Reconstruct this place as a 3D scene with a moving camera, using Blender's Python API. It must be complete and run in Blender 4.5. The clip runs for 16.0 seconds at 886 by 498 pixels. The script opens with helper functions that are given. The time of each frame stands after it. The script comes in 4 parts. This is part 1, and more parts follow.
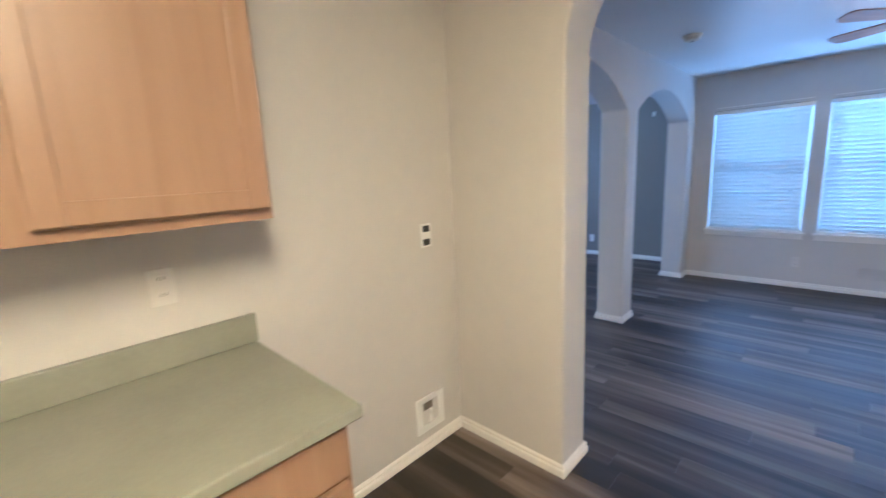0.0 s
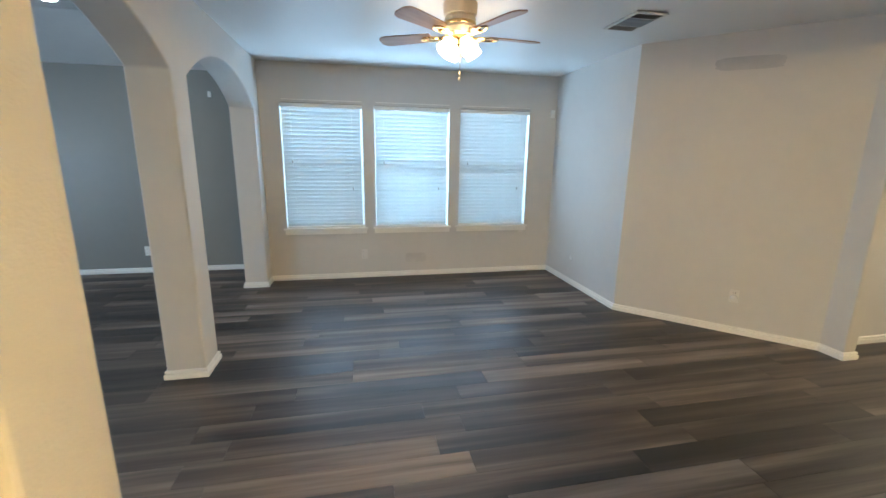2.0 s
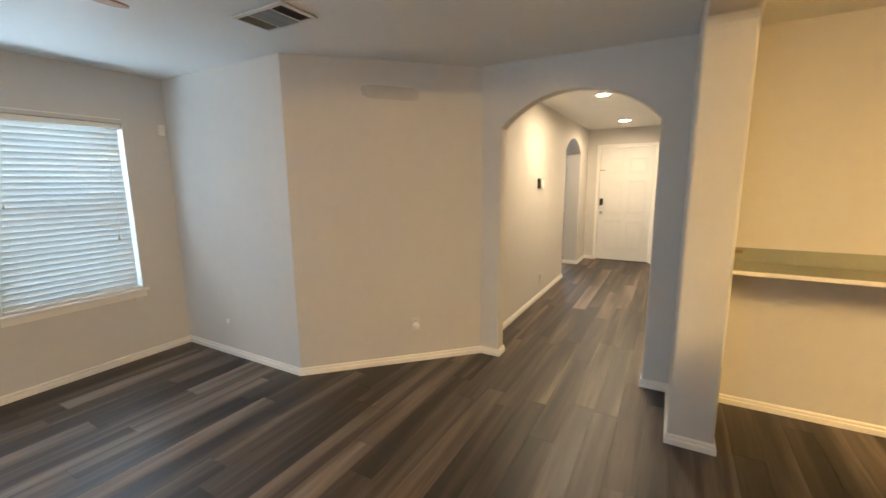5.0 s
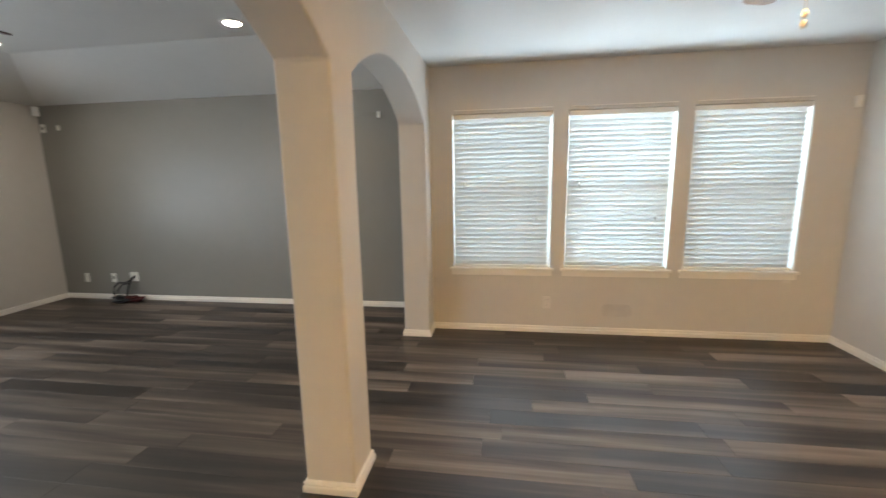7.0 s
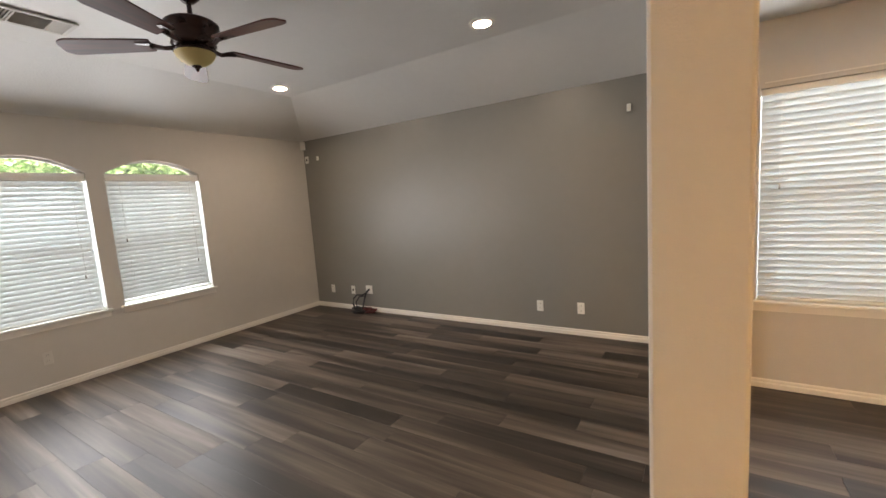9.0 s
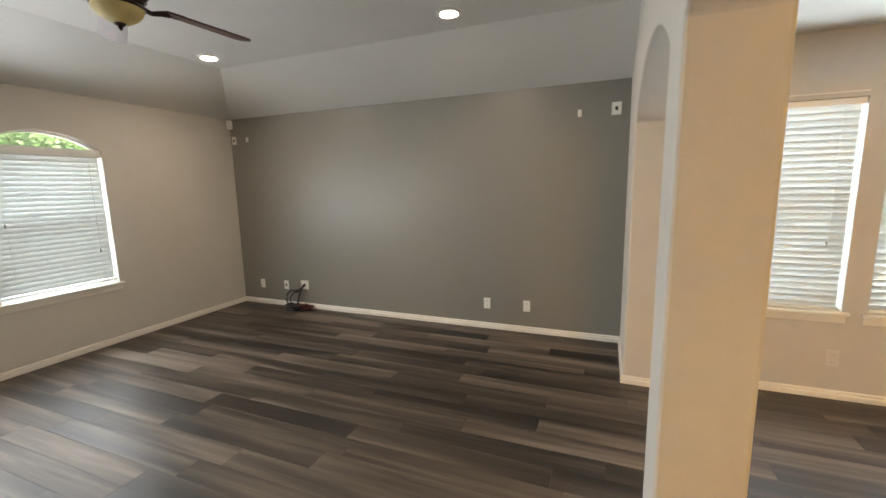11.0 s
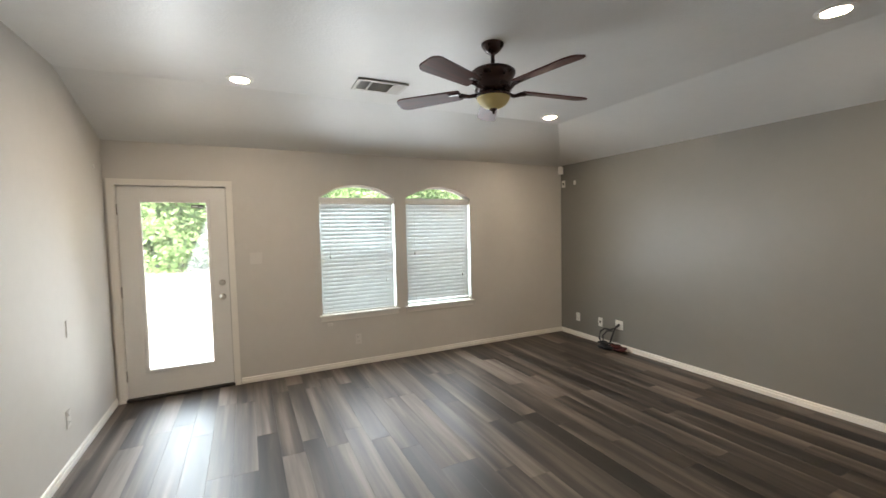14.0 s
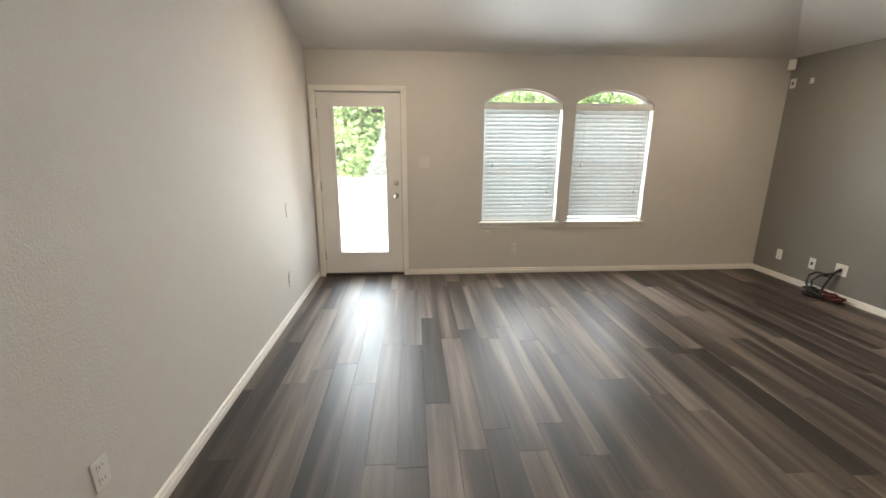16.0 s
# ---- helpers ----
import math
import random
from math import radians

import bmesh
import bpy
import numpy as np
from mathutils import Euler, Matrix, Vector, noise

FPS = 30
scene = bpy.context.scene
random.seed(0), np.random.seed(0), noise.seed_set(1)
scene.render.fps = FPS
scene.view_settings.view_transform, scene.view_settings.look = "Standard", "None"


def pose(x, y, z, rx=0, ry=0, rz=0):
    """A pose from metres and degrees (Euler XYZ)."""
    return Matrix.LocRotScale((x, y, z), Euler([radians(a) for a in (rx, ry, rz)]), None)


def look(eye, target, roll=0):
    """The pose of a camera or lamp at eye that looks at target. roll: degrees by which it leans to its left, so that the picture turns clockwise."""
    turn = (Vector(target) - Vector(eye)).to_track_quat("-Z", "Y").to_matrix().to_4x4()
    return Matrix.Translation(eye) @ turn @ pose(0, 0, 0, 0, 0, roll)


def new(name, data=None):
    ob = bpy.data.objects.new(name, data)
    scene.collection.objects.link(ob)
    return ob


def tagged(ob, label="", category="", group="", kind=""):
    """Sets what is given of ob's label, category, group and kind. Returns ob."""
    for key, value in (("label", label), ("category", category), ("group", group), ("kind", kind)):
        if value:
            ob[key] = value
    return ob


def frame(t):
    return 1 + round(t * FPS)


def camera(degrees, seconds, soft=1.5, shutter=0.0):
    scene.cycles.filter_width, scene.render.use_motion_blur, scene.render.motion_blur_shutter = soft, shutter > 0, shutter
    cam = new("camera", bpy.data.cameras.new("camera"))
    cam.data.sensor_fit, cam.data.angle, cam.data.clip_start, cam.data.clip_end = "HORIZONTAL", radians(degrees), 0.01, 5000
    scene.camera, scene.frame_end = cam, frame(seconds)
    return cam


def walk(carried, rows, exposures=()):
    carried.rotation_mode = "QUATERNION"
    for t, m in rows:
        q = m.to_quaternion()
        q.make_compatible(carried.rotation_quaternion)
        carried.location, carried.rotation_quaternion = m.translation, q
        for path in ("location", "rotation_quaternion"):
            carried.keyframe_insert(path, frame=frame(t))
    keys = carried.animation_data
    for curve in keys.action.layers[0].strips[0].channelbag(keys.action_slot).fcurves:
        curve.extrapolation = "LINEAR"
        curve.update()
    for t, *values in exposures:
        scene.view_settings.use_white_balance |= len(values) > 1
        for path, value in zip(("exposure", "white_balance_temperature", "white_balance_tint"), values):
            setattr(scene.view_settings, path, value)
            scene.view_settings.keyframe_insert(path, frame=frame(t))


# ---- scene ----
cam = camera(94.5, 16.0, shutter=0.25)
PATH = [
    (0, (0.282, 0.237, 1.478), (-1.088, 1.646, 1.108), -2.8),
    (0.5, (0.132, 0.472, 1.463), (-0.547, 2.32, 1.111), -2.4),
    (1, (-0.023, 0.652, 1.469), (0.126, 2.596, 1.024), -0.4),
    (1.5, (-0.026, 0.932, 1.455), (0.259, 2.869, 1.05), -0.3),
    (2, (-0.05, 1.23, 1.449), (0.346, 3.142, 1.016), 0.8),
    (2.5, (-0.087, 1.538, 1.457), (0.626, 3.36, 1.044), 0.6),
    (3, (0.013, 1.806, 1.473), (1.061, 3.472, 1.118), 0.0),
    (3.5, (0.081, 2.003, 1.496), (1.537, 3.343, 1.209), -0.3),
    (3.7, (0.07, 2.066, 1.511), (1.667, 3.234, 1.219), -0.4),
    (4.1, (0.108, 2.136, 1.516), (1.868, 3.037, 1.218), -0.4),
    (4.5, (0.187, 2.159, 1.527), (1.986, 2.975, 1.215), -0.4),
    (4.9, (0.260, 2.157, 1.541), (2.009, 3.069, 1.212), -0.5),
    (5.3, (0.276, 2.151, 1.553), (1.868, 3.312, 1.209), -0.5),
    (5.6, (0.221, 2.158, 1.559), (1.596, 3.568, 1.207), -0.5),
    (5.8, (0.141, 2.173, 1.580), (1.310, 3.757, 1.233), -0.5),
    (6, (-0.03, 2.217, 1.517), (0.894, 3.961, 1.191), -0.4),
    (6.5, (-0.244, 2.285, 1.506), (0.048, 4.235, 1.168), -0.3),
    (7, (-0.403, 2.374, 1.457), (-0.696, 4.323, 1.119), -1.0),
    (7.5, (-0.577, 2.547, 1.429), (-1.367, 4.357, 1.114), -0.7),
    (8, (-0.741, 2.65, 1.449), (-1.788, 4.33, 1.16), -0.6),
    (8.5, (-0.976, 2.684, 1.477), (-2.075, 4.336, 1.231), -2.8),
    (9, (-1.192, 2.732, 1.453), (-2.26, 4.406, 1.214), -3.9),
    (9.2, (-1.258, 2.794, 1.471), (-2.279, 4.497, 1.226), -4.0),
    (9.7, (-1.377, 2.812, 1.479), (-2.257, 4.590, 1.224), -3.6),
    (10.2, (-1.444, 2.786, 1.496), (-2.188, 4.622, 1.220), -2.6),
    (10.7, (-1.474, 2.745, 1.513), (-2.168, 4.597, 1.216), -1.5),
    (11.1, (-1.481, 2.722, 1.523), (-2.250, 4.542, 1.214), -1.0),
    (11.3, (-1.482, 2.718, 1.524), (-2.338, 4.499, 1.214), -0.9),
    (11.5, (-1.468, 2.722, 1.516), (-2.431, 4.45, 1.219), -1.0),
    (12, (-1.473, 2.686, 1.52), (-2.706, 4.241, 1.27), -1.2),
    (12.5, (-1.496, 2.685, 1.526), (-2.918, 4.077, 1.322), -1.1),
    (13, (-1.524, 2.67, 1.586), (-3.082, 3.915, 1.434), -1.1),
    (13.5, (-1.455, 2.66, 1.57), (-3.147, 3.721, 1.467), -1.4),
    (14, (-1.432, 2.648, 1.573), (-3.23, 3.517, 1.465), -1.2),
    (14.5, (-1.423, 2.637, 1.545), (-3.307, 3.291, 1.39), -0.8),
    (15, (-1.449, 2.613, 1.529), (-3.383, 3.058, 1.277), -0.3),
    (15.5, (-1.488, 2.582, 1.52), (-3.432, 2.86, 1.144), 0.1),
    (16, (-1.476, 2.612, 1.492), (-3.408, 2.755, 0.992), 0.3),
]
EXPOSURES = [(0.0, 2.05, 3800, 14), (0.5, 2.05, 4350, 13), (1.0, 2.1, 4550, 5), (1.5, 2.15, 4600, 4), (2.0, 2.25, 4750, 3), (2.5, 2.38, 5450, 7), (3.0, 2.36, 5450, 8), (3.7, 2.2, 5550, 9), (6.0, 2.15, 5550, 8), (6.5, 2.28, 5800, 9), (7.0, 2.32, 6150, 12), (7.5, 2.38, 6300, 14), (8.3, 2.38, 6950, 18), (9.0, 2.38, 7100, 20), (11.5, 2.58, 6750, 13), (12.0, 2.7, 6600, 13), (13.0, 2.58, 6600, 13), (14.5, 2.45, 6750, 14), (16.0, 2.55, 6900, 15)]
walk(cam, [(t, look(eye, target, roll)) for t, eye, target, roll in PATH], EXPOSURES)

# ---- light ----
world = bpy.data.worlds.new("world")
scene.world = world
world.use_nodes = True
wn = world.node_tree
sky = wn.nodes.new("ShaderNodeTexSky")
sky.sky_type, sky.sun_disc = "NISHITA", False
sky.dust_density, sky.air_density = 6.0, 1.0
sky.sun_elevation, sky.sun_rotation = radians(52), radians(140)
wn.links.new(sky.outputs[0], wn.nodes["Background"].inputs[0])
wn.nodes["Background"].inputs[1].default_value = 0.15
sun = new("sun", bpy.data.lights.new("sun", "SUN"))
sun.data.energy, sun.data.angle, sun.data.color = 5.0, radians(0.5), (1.0, 0.95, 0.88)
sun.matrix_world = look((0, 0, 30), (0 - 30 * math.sin(radians(140)) / math.tan(radians(52)), 0 - 30 * math.cos(radians(140)) / math.tan(radians(52)), 0))
WINDOW_WATTS, DOWNLIGHT, FAN_BULB, KITCHEN_LAMP, HALL_LAMP = 4.0, 74.0, 5.6, 31.0, 270.0
DOOR_WATTS = 6.2
SOFT_WARM, YELLOW, DAY = (1.0, 0.84, 0.64), (1.0, 0.575, 0.175), (0.86, 0.95, 1.0)
SKYBLUE = (0.74, 0.91, 1.0)


# ---- materials ----
def node_mat(name):
    m = bpy.data.materials.new(name)
    m.use_nodes = True
    n, l = m.node_tree.nodes, m.node_tree.links
    return m, n, l, n["Principled BSDF"]


def surface(name, colour, rough=0.5, metal=0.0, vary=0.06, scale=3.0, bump=0.0, bump_scale=120.0, dark=None, coat=0.0, gloss=0.5):
    """A material with broad and fine colour variation and a fine relief."""
    m, n, l, p = node_mat(name)
    co = n.new("ShaderNodeTexCoord")
    big, small = n.new("ShaderNodeTexNoise"), n.new("ShaderNodeTexNoise")
    big.inputs["Scale"].default_value, small.inputs["Scale"].default_value = scale, scale * 14
    big.inputs["Detail"].default_value, small.inputs["Detail"].default_value = 4, 3
    l.new(co.outputs["Object"], big.inputs["Vector"]), l.new(co.outputs["Object"], small.inputs["Vector"])
    add = n.new("ShaderNodeMath")
    add.operation = "MULTIPLY_ADD"
    l.new(small.outputs[0], add.inputs[0])
    add.inputs[1].default_value = 0.4
    l.new(big.outputs[0], add.inputs[2])
    ramp = n.new("ShaderNodeMapRange")
    ramp.inputs[1].default_value, ramp.inputs[2].default_value = 0.45, 0.95
    l.new(add.outputs[0], ramp.inputs[0])
    mix = n.new("ShaderNodeMix")
    mix.data_type = "RGBA"
    lo = dark or tuple(c * (1 - vary) for c in colour)
    hi = tuple(min(1, c * (1 + vary)) for c in colour)
    mix.inputs[6].default_value, mix.inputs[7].default_value = (*lo, 1), (*hi, 1)
    l.new(ramp.outputs[0], mix.inputs[0])
    l.new(mix.outputs[2], p.inputs["Base Color"])
    rr = n.new("ShaderNodeMapRange")
    rr.inputs[3].default_value, rr.inputs[4].default_value = max(0.02, rough - 0.06), min(1, rough + 0.06)
    l.new(big.outputs[0], rr.inputs[0])
    l.new(rr.outputs[0], p.inputs["Roughness"])
    p.inputs["Metallic"].default_value = metal
    p.inputs["Coat Weight"].default_value, p.inputs["Specular IOR Level"].default_value = coat, gloss
    if bump:
        bn, b = n.new("ShaderNodeTexNoise"), n.new("ShaderNodeBump")
        bn.inputs["Scale"].default_value, bn.inputs["Detail"].default_value = bump_scale, 3
        l.new(co.outputs["Object"], bn.inputs["Vector"])
        l.new(bn.outputs[0], b.inputs["Height"])
        b.inputs["Strength"].default_value, b.inputs["Distance"].default_value = bump, 0.004
        l.new(b.outputs[0], p.inputs["Normal"])
    return m


def plank_wood(name, per_object):
    """Grey-brown vinyl oak: each plank its own tone, with long streaks, pores and faint knots."""
    m, n, l, p = node_mat(name)
    if per_object:
        info = n.new("ShaderNodeObjectInfo")
        rnd = info.outputs["Random"]
    else:
        info = n.new("ShaderNodeNewGeometry")
        rnd = info.outputs["Random Per Island"]
    co = n.new("ShaderNodeTexCoord")
    shift, place = n.new("ShaderNodeMath"), n.new("ShaderNodeCombineXYZ")
    shift.operation = "MULTIPLY"
    l.new(rnd, shift.inputs[0])
    shift.inputs[1].default_value = 87.0
    for k in range(3):
        l.new(shift.outputs[0], place.inputs[k])
    off = n.new("ShaderNodeVectorMath")
    l.new(co.outputs["Object"], off.inputs[0]), l.new(place.outputs[0], off.inputs[1])

    def streak(sx, sy, detail, warp):
        sc, t = n.new("ShaderNodeVectorMath"), n.new("ShaderNodeTexNoise")
        sc.operation = "MULTIPLY"
        l.new(off.outputs[0], sc.inputs[0])
        sc.inputs[1].default_value = (sx, sy, 1)
        t.inputs["Scale"].default_value, t.inputs["Detail"].default_value, t.inputs["Distortion"].default_value = 1.0, detail, warp
        l.new(sc.outputs[0], t.inputs["Vector"])
        return t.outputs[0]

    broad, band, grain, pores = streak(0.42, 6.6, 2, 0.4), streak(0.9, 17, 3, 0.7), streak(2.6, 80, 4, 0.4), streak(9, 280, 2, 0.0)

    def combine(a, ka, b, kb):
        x, y = n.new("ShaderNodeMath"), n.new("ShaderNodeMath")
        x.operation, y.operation = "MULTIPLY", "MULTIPLY_ADD"
        l.new(a, x.inputs[0])
        x.inputs[1].default_value = ka
        l.new(b, y.inputs[0])
        y.inputs[1].default_value = kb
        l.new(x.outputs[0], y.inputs[2])
        return y.outputs[0]

    mixed = combine(combine(combine(combine(rnd, 0.44, broad, 1.6), 1.0, band, 0.55), 1.0, grain, 0.30), 1.0, pores, 0.14)
    fit_range = n.new("ShaderNodeMapRange")
    fit_range.inputs[1].default_value, fit_range.inputs[2].default_value = 1.23, 1.99
    l.new(mixed, fit_range.inputs[0])
    tone = fit_range.outputs[0]
    ramp = n.new("ShaderNodeValToRGB")
    e = ramp.color_ramp.elements
    e[0].position, e[0].color = 0.0, (0.013, 0.0096, 0.0073, 1)
    e[1].position, e[1].color = 1.0, (0.21, 0.176, 0.147, 1)
    for pos, c in ((0.3, (0.044, 0.0330, 0.0248)), (0.55, (0.092, 0.0710, 0.0548)), (0.78, (0.153, 0.122, 0.098))):
        k = e.new(pos)
        k.color = (*c, 1)
    l.new(tone, ramp.inputs[0])
    l.new(ramp.outputs[0], p.inputs["Base Color"])
    rr = n.new("ShaderNodeMapRange")
    rr.inputs[1].default_value, rr.inputs[2].default_value = 0.35, 1.6
    rr.inputs[3].default_value, rr.inputs[4].default_value = 0.39, 0.56
    p.inputs["Specular IOR Level"].default_value, p.inputs["IOR"].default_value = 0.64, 1.5
    l.new(combine(rnd, 0.8, grain, 1.0), rr.inputs[0])
    l.new(rr.outputs[0], p.inputs["Roughness"])
    b = n.new("ShaderNodeBump")
    b.inputs["Strength"].default_value, b.inputs["Distance"].default_value = 0.25, 0.0015
    l.new(grain, b.inputs["Height"])
    l.new(b.outputs[0], p.inputs["Normal"])
    return m


def wood(name, light, dark, rough=0.38, sx=1.5, sy=22.0, axis=0):
    m, n, l, p = node_mat(name)
    co, sc, t = n.new("ShaderNodeTexCoord"), n.new("ShaderNodeVectorMath"), n.new("ShaderNodeTexNoise")
    sc.operation = "MULTIPLY"
    l.new(co.outputs["Object"], sc.inputs[0])
    sc.inputs[1].default_value = [(sx, sy, sy), (sy, sx, sy), (sy, sy, sx)][axis]
    t.inputs["Scale"].default_value, t.inputs["Detail"].default_value, t.inputs["Distortion"].default_value = 1.0, 5, 0.8
    l.new(sc.outputs[0], t.inputs["Vector"])
    mix, mr = n.new("ShaderNodeMix"), n.new("ShaderNodeMapRange")
    mix.data_type = "RGBA"
    mix.inputs[6].default_value, mix.inputs[7].default_value = (*dark, 1), (*light, 1)
    mr.inputs[1].default_value, mr.inputs[2].default_value = 0.3, 0.7
    l.new(t.outputs[0], mr.inputs[0]), l.new(mr.outputs[0], mix.inputs[0]), l.new(mix.outputs[2], p.inputs["Base Color"])
    b = n.new("ShaderNodeBump")
    b.inputs["Strength"].default_value, b.inputs["Distance"].default_value = 0.15, 0.001
    l.new(t.outputs[0], b.inputs["Height"]), l.new(b.outputs[0], p.inputs["Normal"])
    p.inputs["Roughness"].default_value = rough
    return m


def glow(name, colour, strength, body=(0.9, 0.88, 0.82)):
    m, n, l, p = node_mat(name)
    p.inputs["Base Color"].default_value = (*body, 1)
    p.inputs["Emission Color"].default_value = (*colour, 1)
    p.inputs["Emission Strength"].default_value = strength
    p.inputs["Roughness"].default_value = 0.4
    return m


def thin_glass(name, tint=(0.96, 0.98, 0.97)):
    m, n, l, p = node_mat(name)
    n.remove(p)
    a, g, f, x = n.new("ShaderNodeBsdfTransparent"), n.new("ShaderNodeBsdfGlossy"), n.new("ShaderNodeLayerWeight"), n.new("ShaderNodeMixShader")
    steep, share = n.new("ShaderNodeMath"), n.new("ShaderNodeMath")
    steep.operation, share.operation = "POWER", "MULTIPLY_ADD"
    l.new(f.outputs["Facing"], steep.inputs[0]), l.new(steep.outputs[0], share.inputs[0])
    steep.inputs[1].default_value, share.inputs[1].default_value, share.inputs[2].default_value = 5.0, 0.85, 0.035
    a.inputs[0].default_value = (*tint, 1)
    g.inputs["Roughness"].default_value = 0.02
    l.new(share.outputs[0], x.inputs[0]), l.new(a.outputs[0], x.inputs[1]), l.new(g.outputs[0], x.inputs[2])
    # White translucent share paints a glare haze over the view outside.
    haze, film = n.new("ShaderNodeBsdfTranslucent"), n.new("ShaderNodeMixShader")
    haze.inputs[0].default_value, film.inputs[0].default_value = (0.9, 0.9, 0.88, 1), 0.035
    l.new(x.outputs[0], film.inputs[1]), l.new(haze.outputs[0], film.inputs[2])
    l.new(film.outputs[0], n["Material Output"].inputs[0])
    return m


def see_through(name, colour, solid):
    """Insect screen: fine threads that let most of the light pass."""
    m, n, l, p = node_mat(name)
    a, x = n.new("ShaderNodeBsdfTransparent"), n.new("ShaderNodeMixShader")
    p.inputs["Base Color"].default_value = (*colour, 1)
    p.inputs["Roughness"].default_value = 0.7
    x.inputs[0].default_value = solid
    l.new(a.outputs[0], x.inputs[1]), l.new(p.outputs[0], x.inputs[2]), l.new(x.outputs[0], n["Material Output"].inputs[0])
    return m


def thin_white(name, colour, through_share):
    """White slats, shades and leaves that let part of the light shine through."""
    m, n, l, p = node_mat(name)
    tr, x = n.new("ShaderNodeBsdfTranslucent"), n.new("ShaderNodeMixShader")
    co, t, mix = n.new("ShaderNodeTexCoord"), n.new("ShaderNodeTexNoise"), n.new("ShaderNodeMix")
    t.inputs["Scale"].default_value = 9
    l.new(co.outputs["Object"], t.inputs["Vector"])
    mix.data_type = "RGBA"
    mix.inputs[6].default_value, mix.inputs[7].default_value = (*[c * 0.9 for c in colour], 1), (*colour, 1)
    l.new(t.outputs[0], mix.inputs[0])
    l.new(mix.outputs[2], p.inputs["Base Color"]), l.new(mix.outputs[2], tr.inputs[0])
    p.inputs["Roughness"].default_value = 0.45
    x.inputs[0].default_value = through_share
    l.new(p.outputs[0], x.inputs[1]), l.new(tr.outputs[0], x.inputs[2]), l.new(x.outputs[0], n["Material Output"].inputs[0])
    return m


PAINT = surface("warm_white_wall_paint", (0.60, 0.575, 0.535), 0.68, vary=0.035, scale=0.9, bump=0.35, bump_scale=140, gloss=0.22)
ACCENT = surface("grey_wall_paint", (0.226, 0.218, 0.198), 0.34, vary=0.035, scale=0.8, bump=0.3, bump_scale=140)
CEILING = surface("ceiling_paint", (0.71, 0.705, 0.685), 0.40, vary=0.03, scale=1.2, bump=0.5, bump_scale=70)
TRIM = surface("white_trim_paint", (0.80, 0.77, 0.71), 0.3, vary=0.03, scale=4, bump=0.05)
DOORWHITE = surface("white_door_paint", (0.74, 0.725, 0.69), 0.35, vary=0.03, scale=3, bump=0.05)
PLASTIC = surface("white_plastic", (0.80, 0.79, 0.75), 0.35, vary=0.02)
IVORY = surface("ivory_plastic", (0.655, 0.63, 0.59), 0.4, vary=0.02)
DARKSLOT = surface("dark_slot", (0.03, 0.03, 0.03), 0.6)
LAMINATE = surface("green_laminate", (0.275, 0.278, 0.215), 0.38, vary=0.10, scale=5, bump=0.04, bump_scale=300)
CABINET = wood("maple_cabinet", (0.345, 0.225, 0.122), (0.295, 0.182, 0.092), 0.36, 1.2, 14, 2)
GAPSHADE = surface("cabinet_gap_shade", (0.22, 0.12, 0.06), 0.6)
NICKEL = surface("brushed_nickel", (0.55, 0.52, 0.47), 0.3, 1.0, 0.05, 30)
BRASS = surface("polished_brass", (0.78, 0.55, 0.22), 0.25, 1.0, 0.05, 20)
HINGE = surface("aged_steel_hinge", (0.30, 0.27, 0.23), 0.4, 1.0, 0.1, 30)
BLACK = surface("black_plastic", (0.02, 0.02, 0.022), 0.4)
CABLE = surface("black_cable", (0.018, 0.018, 0.02), 0.45)
REDCABLE = surface("dark_red_cable", (0.075, 0.009, 0.008), 0.45)
BRONZE = surface("dark_bronze_fan", (0.030, 0.011, 0.008), 0.28, 0.35, 0.15, 12)
CHERRY = wood("dark_cherry_blade", (0.105, 0.017, 0.012), (0.045, 0.009, 0.006), 0.42, 2, 26, 0)
OAKBLADE = wood("light_oak_blade", (0.42, 0.25, 0.13), (0.30, 0.165, 0.08), 0.4, 2, 26, 0)
FANWHITE = surface("antique_white_fan", (0.70, 0.62, 0.47), 0.35)
AMBER = thin_white("cream_alabaster_glass", (0.80, 0.66, 0.30), 0.35)
SLAT = thin_white("white_blind_slat", (0.72, 0.735, 0.73), 0.24)
VINYL = surface("white_vinyl_frame", (0.80, 0.81, 0.80), 0.35)
GLASS = thin_glass("window_glass")
SCREEN = see_through("insect_screen", (0.05, 0.05, 0.055), 0.13)
LAMPLENS = glow("downlight_lens", SOFT_WARM, DOWNLIGHT)
HALLLENS = glow("hall_downlight_lens", (1.0, 0.70, 0.38), HALL_LAMP)
BULBGLASS = glow("lit_frosted_shade", (1.0, 0.60, 0.26), FAN_BULB)
KITCHENLENS = glow("kitchen_lamp_diffuser", YELLOW, KITCHEN_LAMP)
METALVENT = surface("white_metal_register", (0.62, 0.60, 0.56), 0.4)
LOUVRESHADE = surface("shaded_louvre", (0.20, 0.185, 0.165), 0.7, vary=0.2, scale=20)
DUCTSHADE = surface("duct_shade", (0.09, 0.085, 0.08), 0.8)
SMUDGE = surface("grey_wall_patch", (0.46, 0.445, 0.425), 0.6, vary=0.12, scale=7, bump=0.3, bump_scale=140)
SCUFF = surface("scuffed_wall_patch", (0.545, 0.522, 0.488), 0.6, vary=0.1, scale=9, bump=0.3, bump_scale=140)
BEDDING = surface("dark_floor_underlay", (0.02, 0.018, 0.016), 0.9)
PLANK, PLANKREST = plank_wood("oak_plank_piece", True), plank_wood("oak_plank_rest", False)
SILLDARK = surface("dark_metal_threshold", (0.05, 0.045, 0.04), 0.45, 0.6)
